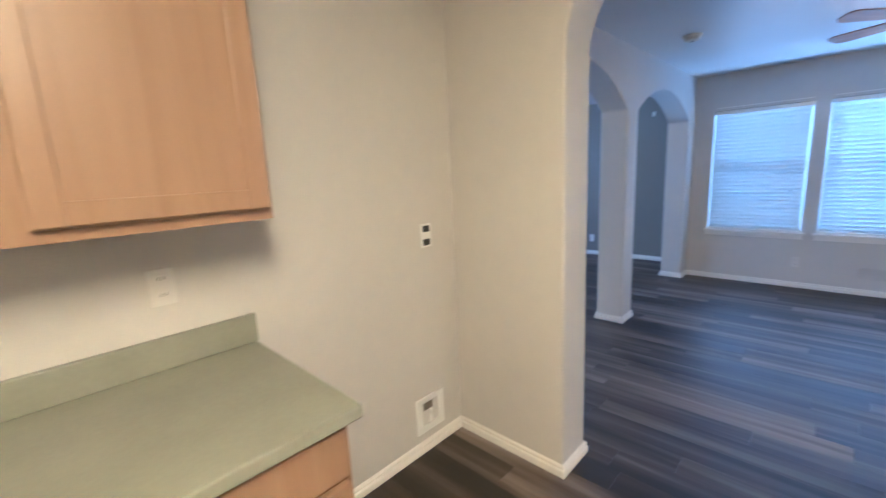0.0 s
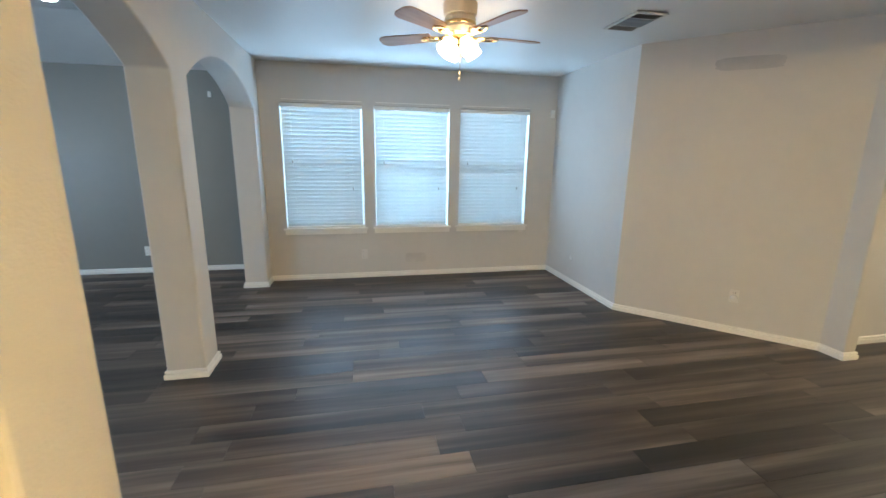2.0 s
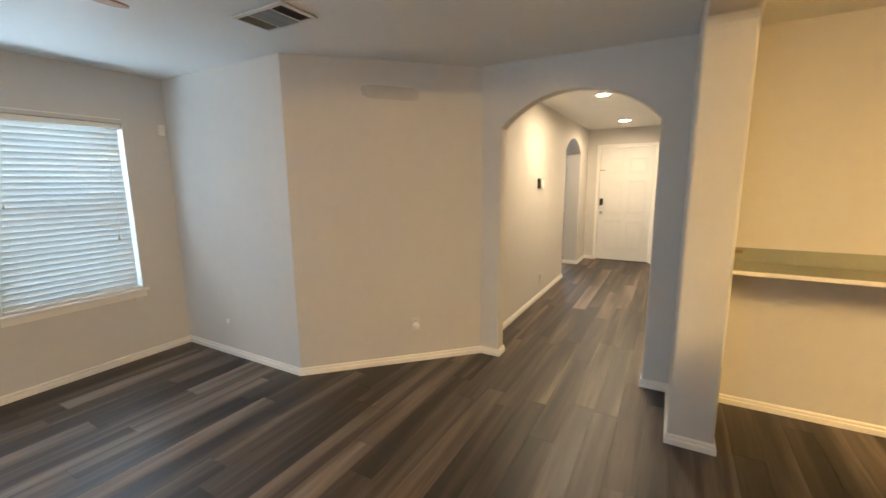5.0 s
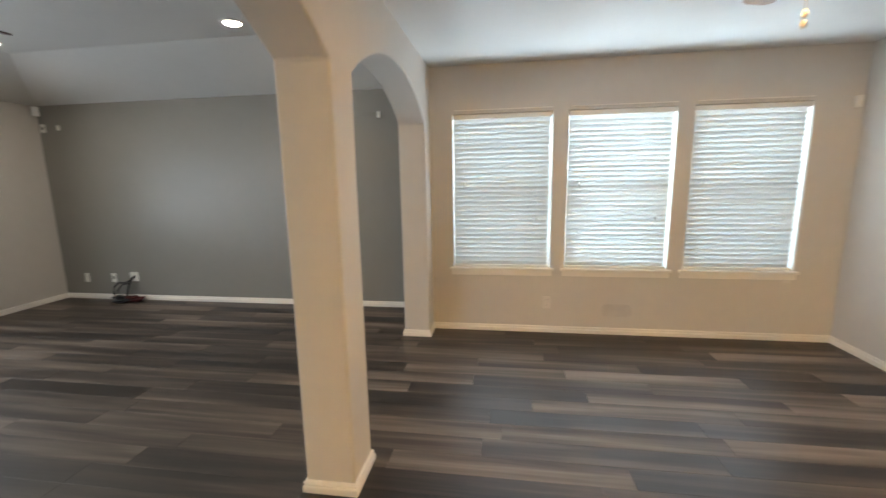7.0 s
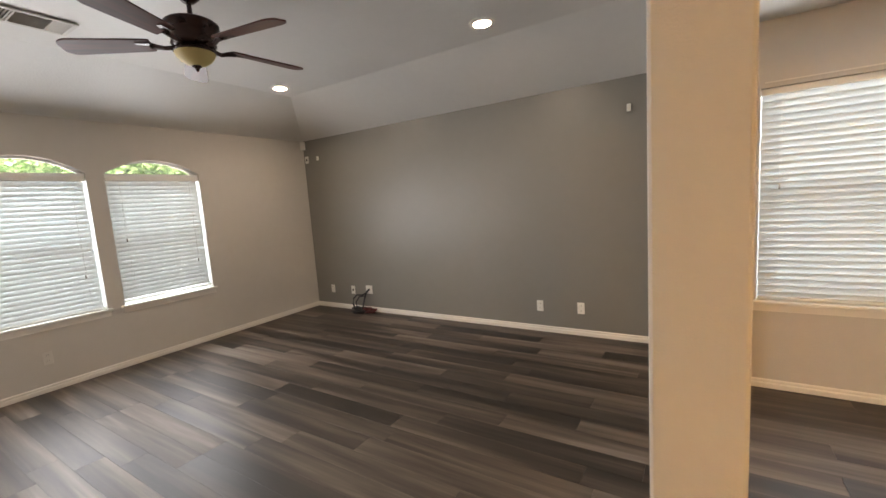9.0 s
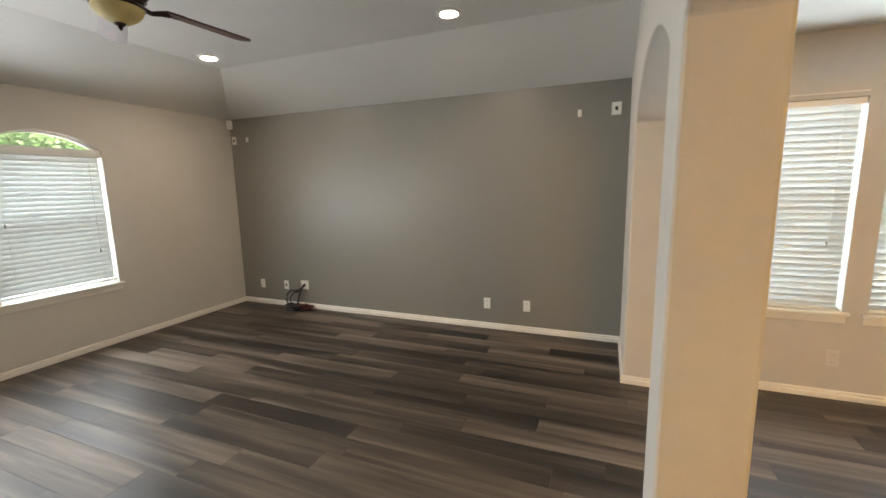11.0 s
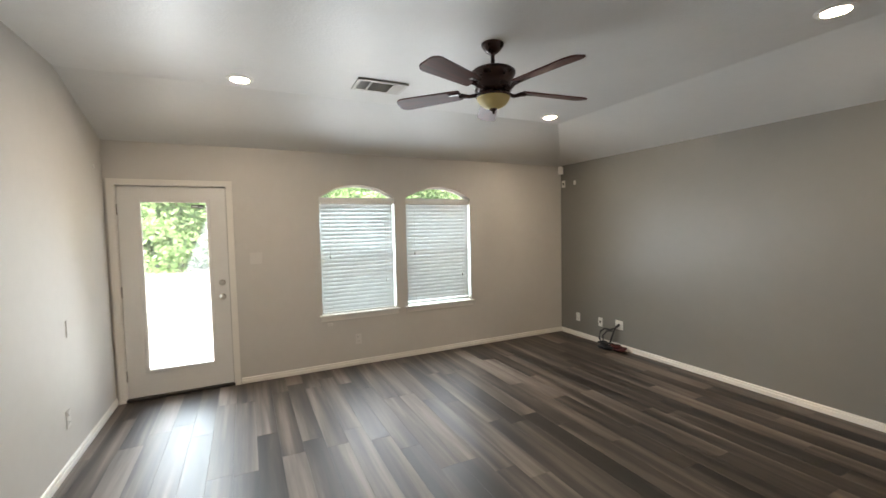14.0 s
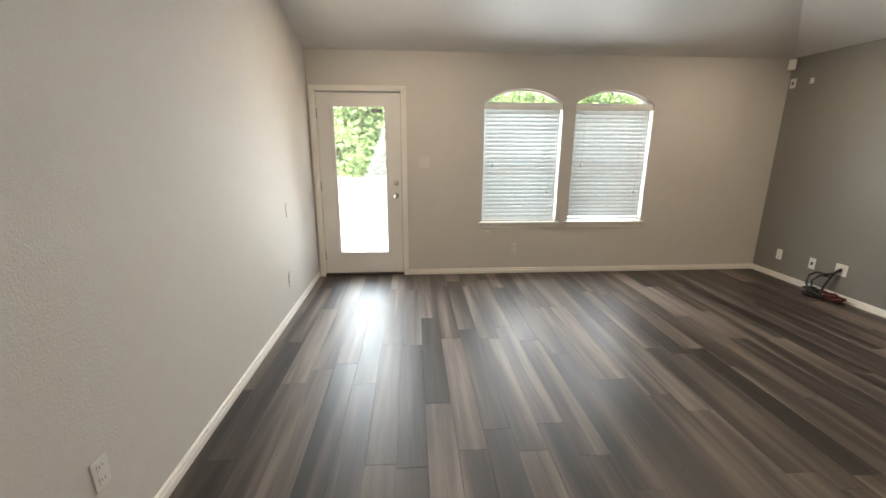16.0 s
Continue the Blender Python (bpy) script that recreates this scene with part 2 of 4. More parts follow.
SOIL = surface("pale_dry_ground", (0.36, 0.335, 0.29), 0.9, vary=0.15, scale=0.5, bump=0.4, bump_scale=8)
CONCRETE = surface("sunlit_concrete", (0.45, 0.435, 0.41), 0.85, vary=0.08, scale=1.0, bump=0.2, bump_scale=40)
BARK = surface("grey_bark", (0.15, 0.12, 0.09), 0.9, vary=0.3, scale=6, bump=0.8, bump_scale=20)
LEAF = thin_white("green_leaf", (0.32, 0.47, 0.22), 0.5)
LEAFDARK = thin_white("deep_green_leaf", (0.26, 0.40, 0.17), 0.5)
STICKER = surface("dark_sticker", (0.06, 0.06, 0.06), 0.5)
PALE = surface("sticker_print", (0.6, 0.6, 0.6), 0.5)


# ---- mesh helpers ----
def mesh_of(bm, name, material):
    bmesh.ops.recalc_face_normals(bm, faces=bm.faces)
    me = bpy.data.meshes.new(name)
    bm.to_mesh(me)
    bm.free()
    me.materials.append(material)
    return me


def part(name, bm, material, parent=None, label="", smooth=False, bevel=0.0):
    me = mesh_of(bm, name, material)
    if smooth:
        for p in me.polygons:
            p.use_smooth = True
    ob = new(name, me)
    ob.parent = parent
    if label:
        ob["label"] = label
    if bevel:
        b = ob.modifiers.new("bevel", "BEVEL")
        b.width, b.segments, b.limit_method, b.angle_limit = bevel, 2, "ANGLE", radians(50)
    return ob


def thing(name, m, label, category, group="", kind=""):
    ob = new(name)
    ob.empty_display_size = 0.1
    ob.matrix_world = m
    return tagged(ob, label, category, group, kind)


def box(x0, x1, y0, y1, z0, z1, bm=None, bevel=0.0):
    bm = bm or bmesh.new()
    vs = [bm.verts.new((x, y, z)) for x in (x0, x1) for y in (y0, y1) for z in (z0, z1)]
    fs = [bm.faces.new([vs[i] for i in q]) for q in ((0, 1, 3, 2), (4, 6, 7, 5), (0, 4, 5, 1), (2, 3, 7, 6), (0, 2, 6, 4), (1, 5, 7, 3))]
    if bevel:
        es = list({e for f in fs for e in f.edges})
        bmesh.ops.bevel(bm, geom=es, offset=bevel, segments=2, affect="EDGES", profile=0.5)
    return bm


def prism(points, a, b, axis, bm=None):
    """An outline (pairs of numbers) drawn out from a to b along x, y or z."""
    bm = bm or bmesh.new()

    def at(p, d):
        return (d, p[0], p[1]) if axis == "x" else (p[0], d, p[1]) if axis == "y" else (p[0], p[1], d)
    lo = [bm.verts.new(at(p, a)) for p in points]
    hi = [bm.verts.new(at(p, b)) for p in points]
    bm.faces.new(lo), bm.faces.new(hi[::-1])
    for i in range(len(points)):
        j = (i + 1) % len(points)
        bm.faces.new((lo[i], lo[j], hi[j], hi[i]))
    return bm


def lathe(profile, seg=24, bm=None, m=None):
    """Turns (radius, height) pairs round z."""
    bm = bm or bmesh.new()
    rings = []
    for r, z in profile:
        if r < 1e-5:
            rings.append([bm.verts.new((0, 0, z))])
        else:
            rings.append([bm.verts.new((r * math.cos(2 * math.pi * i / seg), r * math.sin(2 * math.pi * i / seg), z)) for i in range(seg)])
    for a, b in zip(rings, rings[1:]):
        for i in range(seg):
            j = (i + 1) % seg
            q = [a[i % len(a)], a[j % len(a)], b[j % len(b)], b[i % len(b)]]
            q = [v for k, v in enumerate(q) if v not in q[:k]]
            if len(q) > 2:
                bm.faces.new(q)
    if m is not None:
        bmesh.ops.transform(bm, matrix=m, verts=[v for ring in rings for v in ring])
    return bm


def tube(points, r, seg=8, bm=None):
    bm = bm or bmesh.new()
    pts = [Vector(p) for p in points]
    rings = []
    for i, p in enumerate(pts):
        d = (pts[min(i + 1, len(pts) - 1)] - pts[max(i - 1, 0)]).normalized()
        q = d.to_track_quat("Z", "Y")
        rr = r[i] if isinstance(r, (list, tuple)) else r
        rings.append([bm.verts.new(p + q @ Vector((rr * math.cos(2 * math.pi * k / seg), rr * math.sin(2 * math.pi * k / seg), 0))) for k in range(seg)])
    for a, b in zip(rings, rings[1:]):
        for k in range(seg):
            bm.faces.new((a[k], a[(k + 1) % seg], b[(k + 1) % seg], b[k]))
    bm.faces.new(rings[0][::-1]), bm.faces.new(rings[-1])
    return bm


def arc(c, half, spring, rise, n=20):
    """Points of a segmental arch from the left spring to the right."""
    radius = (half * half + rise * rise) / (2 * rise)
    lim = math.asin(min(1, half / radius))
    return [(c + radius * math.sin(-lim + 2 * lim * i / n), spring + rise - radius + radius * math.cos(-lim + 2 * lim * i / n)) for i in range(n + 1)]


def structure(name, bm, material, label, category="wall", bevel=0.0):
    return tagged(part(name, bm, material, bevel=bevel), label, category, kind="structure")


# ---- the shell ----
W, WO = -6.077, -6.227           # west wall, inner and outer face
S, N = 1.525, 6.82               # living room's south and north walls
A0, A1 = -1.320, -1.081           # wall of the two arches
D = 6.195                        # window wall of the dining room
E_DIN = 2.402                    # dining room's east wall
HX = 3.488                        # wall with the hall's arch
KW, K0, K1 = -1.205, 1.852, 2.085  # kitchen's west wall; wall between kitchen and dining room
JAMB, COL = -0.556, 2.828        # kitchen opening
HL, HR, FD = 3.612, 2.20, 8.53   # hall's two walls and the front wall
TOP = 2.95
PIER0, PIER1, PIER2 = 3.991, 4.236, 5.966

structure("wall_north_living", box(WO, A0 + 0.05, N, N + 0.15, -0.05, TOP), ACCENT, "grey painted accent wall of the living room")
structure("wall_south_living", box(WO, A0 + 0.1, S - 0.12, S, -0.05, TOP), PAINT, "warm white painted wall of the living room")

bm = bmesh.new()                 # west wall with a door and two arched windows
DY0, DY1, DZ = 1.595, 2.505, 2.025
WINW = [(3.395, 4.262), (4.405, 5.292)]
WZ0, WSP, WRISE = 0.60, 1.925, 0.142
box(WO, W, S - 0.12, DY0, -0.05, TOP, bm), box(WO, W, DY0, DY1, DZ, TOP, bm)
box(WO, W, DY1, WINW[0][0], -0.05, TOP, bm), box(WO, W, WINW[0][1], WINW[1][0], -0.05, TOP, bm), box(WO, W, WINW[1][1], N + 0.15, -0.05, TOP, bm)
for y0, y1 in WINW:
    box(WO, W, y0, y1, -0.05, WZ0, bm)
    prism([*arc((y0 + y1) / 2, (y1 - y0) / 2, WSP, WRISE), (y1, TOP), (y0, TOP)], WO, W, "x", bm)
structure("wall_west_living", bm, PAINT, "warm white wall with patio door and two arched windows")

outline = [(1.86, -0.05), (2.08, -0.05), *arc((2.08 + PIER0) / 2, (PIER0 - 2.08) / 2, 1.93, 0.30), (PIER0, -0.05), (PIER1, -0.05),
           *arc((PIER1 + PIER2) / 2, (PIER2 - PIER1) / 2, 1.93, 0.262), (PIER2, -0.05), (N + 0.1, -0.05), (N + 0.1, TOP), (1.86, TOP)]
structure("wall_arches", prism(outline, A0, A1, "x"), PAINT, "painted wall with two arched openings and a square pier", bevel=0.012)

bm = bmesh.new()                 # window wall of the dining room
WIND = [(-0.873, 0.018), (0.151, 1.036), (1.166, 2.049)]
Z0, Z1 = 0.605, 2.025
edges = [A1 - 0.1] + [v for w in WIND for v in w] + [E_DIN + 0.15]
for i in range(0, len(edges), 2):
    box(edges[i], edges[i + 1], D, D + 0.15, -0.05, TOP, bm)
for x0, x1 in WIND:
    box(x0, x1, D, D + 0.15, -0.05, Z0, bm), box(x0, x1, D, D + 0.15, Z1, TOP, bm)
structure("wall_north_dining", bm, PAINT, "warm white wall with three windows side by side")

DG0, DG1 = Vector((E_DIN, 4.667)), Vector((HX, 3.572))
structure("wall_east_dining", box(E_DIN, E_DIN + 0.15, 4.667, D + 0.1, -0.05, TOP), PAINT, "warm white side wall of the dining room")
dn = Vector((DG1.y - DG0.y, -(DG1.x - DG0.x))).normalized() * -0.15
bm = prism([tuple(DG0), tuple(DG1), tuple(DG1 + dn), tuple(DG0 + dn)], -0.05, TOP, "z")
structure("wall_diagonal", bm, PAINT, "warm white angled wall with a grey patch")

HA0, HA1 = 2.261, 3.406
outline = [(K1 - 0.3, -0.05), (HA0, -0.05), *arc((HA0 + HA1) / 2, (HA1 - HA0) / 2, 1.945, 0.252), (HA1, -0.05), (3.65, -0.05), (3.65, TOP), (K1 - 0.3, TOP)]
structure("wall_hall_arch", prism(outline, HX, HX + 0.12, "x"), PAINT, "painted wall with the arched hall opening", bevel=0.01)

# wall between kitchen and dining room: stub, header with one round shoulder, stub
shoulder = [(JAMB + 0.36 * (1 - math.cos(a)), 1.95 + 0.36 * math.sin(a)) for a in [math.pi / 2 * i / 10 for i in range(11)]]
right = [(COL - 0.10 * (1 - math.cos(a)), 2.21 + 0.10 * math.sin(a)) for a in [math.pi / 2 * (6 - i) / 6 for i in range(7)]]
outline = [(KW - 0.05, -0.05), (JAMB, -0.05), *shoulder, *right, (COL, -0.05), (HX + 0.05, -0.05), (HX + 0.05, TOP), (KW - 0.05, TOP)]
structure("wall_kitchen_opening", prism(outline, K0, K1, "y"), PAINT, "painted wall with a wide opening to the kitchen", bevel=0.014)
structure("wall_west_kitchen", box(KW - 0.15, KW, -1.75, K1 - 0.1, -0.05, TOP), PAINT, "cream lit wall of the kitchen")
structure("wall_south_kitchen", box(KW - 0.15, HX + 0.3, -1.75, -1.6, -0.05, TOP), PAINT, "plain kitchen end wall")
structure("wall_east_kitchen", box(HX + 0.02, HX + 0.17, -1.75, K0 + 0.1, -0.05, TOP), PAINT, "cream lit kitchen wall above a ledge")

# hall, with an arched doorway to a front room
HO0, HO1 = 6.72, 7.86
outline = [(HX + 0.05, -0.05), (HO0, -0.05), *arc((HO0 + HO1) / 2, (HO1 - HO0) / 2, 1.98, 0.2), (HO1, -0.05), (FD + 0.15, -0.05), (FD + 0.15, TOP), (HX + 0.05, TOP)]
structure("wall_hall_north", prism(outline, HL, HL + 0.25, "y"), PAINT, "warm white hall wall with an arched doorway", bevel=0.01)
structure("wall_hall_south", box(HX + 0.1, FD + 0.15, HR - 0.13, HR, -0.05, TOP), PAINT, "warm white hall wall")
bm = bmesh.new()                 # front wall: door and one window
FY0, FY1, FZ = 2.479, 3.389, 2.105
FW = (4.02, 4.92, 0.95, 1.98)
box(FD, FD + 0.15, HR - 0.13, FY0, -0.05, TOP, bm), box(FD, FD + 0.15, FY0, FY1, FZ, TOP, bm), box(FD, FD + 0.15, FY1, FW[0], -0.05, TOP, bm)
box(FD, FD + 0.15, FW[1], 5.7, -0.05, TOP, bm), box(FD, FD + 0.15, FW[0], FW[1], -0.05, FW[2], bm), box(FD, FD + 0.15, FW[0], FW[1], FW[3], TOP, bm)
structure("wall_front", bm, PAINT, "warm white wall with the front door")
structure("wall_front_room_north", box(5.9, FD + 0.15, 5.55, 5.7, -0.05, TOP), PAINT, "plain wall of the front room")
structure("wall_front_room_west", box(5.9, 6.05, HL + 0.1, 5.6, -0.05, TOP), PAINT, "plain wall of the front room")

# ceilings: flat over dining room, kitchen and hall; raised with two slopes over the living room
CZ, LZ, LE = 2.44, 2.72, 2.412
structure("ceiling_low", box(A1 - 0.12, FD + 0.15, -1.75, D + 0.15, CZ, CZ + 0.12), CEILING, "flat textured ceiling", "ceiling")
FX, FY = -5.13, 5.93
bm = bmesh.new()
grid = [[(A0 + 0.12, S - 0.12, LZ), (FX, S - 0.12, LZ), (FX, FY, LZ), (A0 + 0.12, FY, LZ)],
        [(FX, S - 0.12, LZ), (W - 0.1, S - 0.12, LE - 0.03), (W - 0.1, N + 0.1, LE - 0.03), (FX, FY, LZ)],
        [(A0 + 0.12, FY, LZ), (FX, FY, LZ), (W - 0.1, N + 0.1, LE - 0.03), (A0 + 0.12, N + 0.1, LE - 0.03)]]
for q in grid:
    bm.faces.new([bm.verts.new(p) for p in q])
bmesh.ops.remove_doubles(bm, verts=bm.verts, dist=0.001)
top = bmesh.ops.extrude_face_region(bm, geom=bm.faces[:])
bmesh.ops.translate(bm, vec=(0, 0, 0.2), verts=[g for g in top["geom"] if isinstance(g, bmesh.types.BMVert)])
structure("ceiling_living", bm, CEILING, "raised ceiling with sloped edges", "ceiling")


# ---- skirting ----
def skirting(name, runs, label="white painted baseboard with a moulded top edge"):
    """Boards along runs of points; the room lies on the left of each run."""
    bm = bmesh.new()
    prof = [(0, 0.001), (0.015, 0.001), (0.0155, 0.031), (0.013, 0.036), (0.0055, 0.0385), (0.0055, 0.0425), (0.0105, 0.045), (0.0105, 0.053), (0.006, 0.060), (0, 0.063)]
    for run in runs:
        pts = [Vector(p) for p in run]
        rows = []
        for i, p in enumerate(pts):
            dirs = []
            if i:
                dirs.append((p - pts[i - 1]).normalized())
            if i < len(pts) - 1:
                dirs.append((pts[i + 1] - p).normalized())
            nrm = [Vector((-d.y, d.x)) for d in dirs]
            mid = nrm[0] if len(nrm) == 1 else (nrm[0] + nrm[1]) / (1 + nrm[0].dot(nrm[1]))
            rows.append([bm.verts.new((p.x + mid.x * d, p.y + mid.y * d, z)) for d, z in prof])
        for a, b in zip(rows, rows[1:]):
            for k in range(len(prof) - 1):
                bm.faces.new((a[k], b[k], b[k + 1], a[k + 1]))
        bm.faces.new(rows[0]), bm.faces.new(rows[-1][::-1])
    return structure(name, bm, TRIM, label, "baseboard")


skirting("baseboard_living", [[(W, S), (A0, S)], [(A1, D), (A1, PIER2), (A0, PIER2), (A0, N), (W, N), (W, 2.56)]])
skirting("baseboard_pier", [[(A0, 4.1), (A0, PIER1), (A1, PIER1), (A1, PIER0), (A0, PIER0), (A0, 4.1)]])
skirting("baseboard_dining", [[(HX + 0.12, HL), (HX + 0.12, HA1), (HX, HA1), tuple(DG1), tuple(DG0), (E_DIN, D), (A1, D)]])
skirting("baseboard_kitchen_jamb", [[(A1, K1), (JAMB, K1), (JAMB, K0), (KW, K0), (KW, 0.75)]])
skirting("baseboard_kitchen_column", [[(HX + 0.02, -1.6), (HX + 0.02, K0), (COL, K0), (COL, K1), (HX, K1), (HX, HA0), (HX + 0.12, HA0)]])
skirting("baseboard_hall", [[(HO0, HL + 0.25), (HO0, HL), (HX + 0.12, HL)], [(FD, FY1 + 0.06), (FD, HL), (HO1, HL), (HO1, HL + 0.25)], [(HX + 0.12, HR), (FD, HR)]])


# ---- windows: built with the room on the -y side, x along the wall ----
def window(name, x0, x1, z0, z1, m, rise=0.0, lamp=WINDOW_WATTS, spread=180, sky_watts=0.0, label="white vinyl single-hung window with a sill"):
    win = thing(name, m, label, "window", kind="structure")
    f, y0, y1 = 0.035, 0.085, 0.125
    bm = bmesh.new()
    box(x0, x0 + f, y0, y1, z0, z1, bm), box(x1 - f, x1, y0, y1, z0, z1, bm)
    box(x0 + f, x1 - f, y0, y1, z0, z0 + f, bm), box(x0 + f, x1 - f, y0, y1, z1 - f, z1, bm)
    part("window_frame", bm, VINYL, win)
    mid = (z0 + z1) / 2 + 0.02
    part("meeting_rail", box(x0 + f, x1 - f, y0, y1 - 0.01, mid - 0.022, mid + 0.022), VINYL, win)
    for a, b in ((z0 + f, mid - 0.022), (mid + 0.022, z1 - f)):
        p = part("pane", box(x0 + f, x1 - f, 0.103, 0.107, a, b), GLASS, win)
        p.visible_shadow = False
    part("insect_screen", box(x0 + f, x1 - f, 0.1145, 0.1155, z0 + f, mid), SCREEN, win)
    part("window_sill", box(x0 - 0.035, x1 + 0.035, -0.03, 0.085, z0 - 0.004, z0 + 0.018, bevel=0.004), TRIM, win)
    part("apron", box(x0 - 0.02, x1 + 0.02, -0.011, -0.001, z0 - 0.055, z0 - 0.005), TRIM, win)
    if rise:
        c, h = (x0 + x1) / 2, (x1 - x0) / 2
        part("transom_bar", box(x0, x1, 0.03, 0.13, z1 - 0.006, z1 + 0.022), VINYL, win)
        outer, inner = arc(c, h, z1 + 0.022, rise - 0.022), arc(c, h - 0.02, z1 + 0.022, rise - 0.034)
        part("arch_frame", prism(outer + inner[::-1], y0, y1, "y"), VINYL, win)
        p = part("arch_pane", prism(inner, 0.103, 0.107, "y"), GLASS, win)
        p.visible_shadow = False
    else:
        part("head_bead", box(x0 + 0.02, x1 - 0.005, -0.008, -0.001, z1 + 0.028, z1 + 0.036), TRIM, win)
    if sky_watts:
        a = new("sky_light", bpy.data.lights.new("sky_light", "AREA"))
        a.data.shape, a.data.size, a.data.size_y = "RECTANGLE", x1 - x0 - 0.08, z1 - z0 - 0.08
        a.data.energy, a.data.color = sky_watts, SKYBLUE
        a.matrix_world = m @ look(((x0 + x1) / 2, 0.145, (z0 + z1) / 2), ((x0 + x1) / 2, -1, (z0 + z1) / 2))
    if lamp:
        a = new("window_light", bpy.data.lights.new("window_light", "AREA"))
        a.data.shape, a.data.size, a.data.size_y = "RECTANGLE", x1 - x0 - 0.08, z1 - z0 - 0.08
        a.data.energy, a.data.color, a.data.spread = lamp, DAY, radians(spread)
        a.matrix_world = m @ look(((x0 + x1) / 2, 0.002, (z0 + z1) / 2), ((x0 + x1) / 2, -1, (z0 + z1) / 2))
    return win


SLATS = {}


def blind(x0, x1, z0, z1, m, tilt=70, gap=0.0, label="white faux-wood blind, lowered, slats nearly shut"):
    """Head rail, single slats, ladder cords, bottom rail and pull cord."""
    b = thing("window_blind", m, label, "window blind", "window blinds")
    y, pitch = 0.035, 0.0435
    part("head_rail", box(x0 + 0.006, x1 - 0.006, y - 0.026, y + 0.026, z1 - 0.042, z1, bevel=0.003), PLASTIC, b)
    width = round(x1 - x0 - 0.036, 3)
    if width not in SLATS:
        bm = bmesh.new()
        sec = [(-0.031, 0.0), (-0.016, 0.0028), (0.0, 0.0038), (0.016, 0.0028), (0.031, 0.0)]
        sec = sec + [(u, v - 0.0026) for u, v in sec[::-1]]
        prism(sec, -width / 2, width / 2, "x", bm)
        SLATS[width] = mesh_of(bm, "slat", SLAT)
    rng = random.Random(int(x0 * 1000) + 7)
    k, z = 0, z1 - 0.062
    while z > z0 + gap + 0.030:
        s = new("slat", SLATS[width])
        s.parent = b
        s.matrix_local = pose((x0 + x1) / 2 - 0.008 + rng.uniform(-0.002, 0.002), y, z, tilt + rng.uniform(-1.0, 1.0), 0, 0) @ pose(0, 0, 0, 0, rng.uniform(-0.07, 0.07), 0)
        z -= pitch
    part("bottom_rail", box(x0 + 0.01, x1 - 0.01, y - 0.022, y + 0.022, z0 + gap + 0.004, z0 + gap + 0.022, bevel=0.003), PLASTIC, b)
    for u in (0.13, 0.87):
        xx = x0 + (x1 - x0) * u
        part("ladder_cord", tube([(xx, y - 0.027, z0 + gap + 0.015), (xx, y - 0.027, z1 - 0.02)], 0.0006, 5), PLASTIC, b)
    for u, drop in ((0.86, 0.92), (0.12, 0.62)):
        xx, zz = x0 + (x1 - x0) * u, z1 - drop
        part("pull_cord", tube([(xx, y - 0.034, zz), (xx + 0.002, y - 0.034, z1 - 0.03)], 0.0006, 5), PLASTIC, b)
        part("cord_tassel", lathe([(0, 0.0), (0.006, 0.0), (0.005, 0.02), (0.003, 0.035), (0, 0.036)], 10, m=pose(xx, y - 0.034, zz - 0.03)), HINGE, b, "dark cord tassel", True)
    return b


north, west, east = pose(0, D, 0), pose(W, 0, 0, 0, 0, 90), pose(FD, 0, 0, 0, 0, -90)
for k, (a, b) in enumerate(WIND):
    window("window_%d" % (k + 1), a, b, Z0, Z1, north, lamp=WINDOW_WATTS * 0.32, spread=170, sky_watts=(9.0, 13.5, 9.5)[k])
    blind(a, b, Z0 + 0.018, Z1 - 0.004, north, tilt=(-68, -65, -67)[k])
for k, (a, b) in enumerate(WINW):
    window("window_%d" % (k + 4), a, b, WZ0, WSP - 0.022, west, rise=WRISE + 0.018, lamp=WINDOW_WATTS * (0.88, 0.7)[k], spread=160, sky_watts=(9.5, 8.5)[k], label="white vinyl window with a low arched top light")
    blind(a, b, WZ0 + 0.018, WSP - 0.03, west, tilt=(67, 70)[k], gap=(0.0, 0.025)[k])
window("window_6", -FW[1], -FW[0], FW[2], FW[3], east, lamp=WINDOW_WATTS * 1.0)
blind(-FW[1], -FW[0], FW[2] + 0.018, FW[3] - 0.004, east)


# ---- doors ----
def casing(name, y0, y1, z1, x, side, parent):
    """Flat moulded casing round an opening in a wall of constant x; side: the room's direction."""
    a, b = sorted((x + side * 0.001, x + side * 0.016))
    c, d = sorted((x + side * 0.001, x + side * 0.022))
    bm = bmesh.new()
    for u, v in ((y0 - 0.052, y0), (y1, y1 + 0.052)):
        box(a, b, u, v, 0, z1 + 0.052, bm)
    box(a, b, y0, y1, z1, z1 + 0.052, bm)
    for u, v in ((y0 - 0.052, y0 - 0.036), (y1 + 0.036, y1 + 0.052)):
        box(c, d, u, v, 0, z1 + 0.05, bm)
    box(c, d, y0 - 0.036, y1 + 0.036, z1 + 0.036, z1 + 0.05, bm)
    return part(name, bm, TRIM, parent)


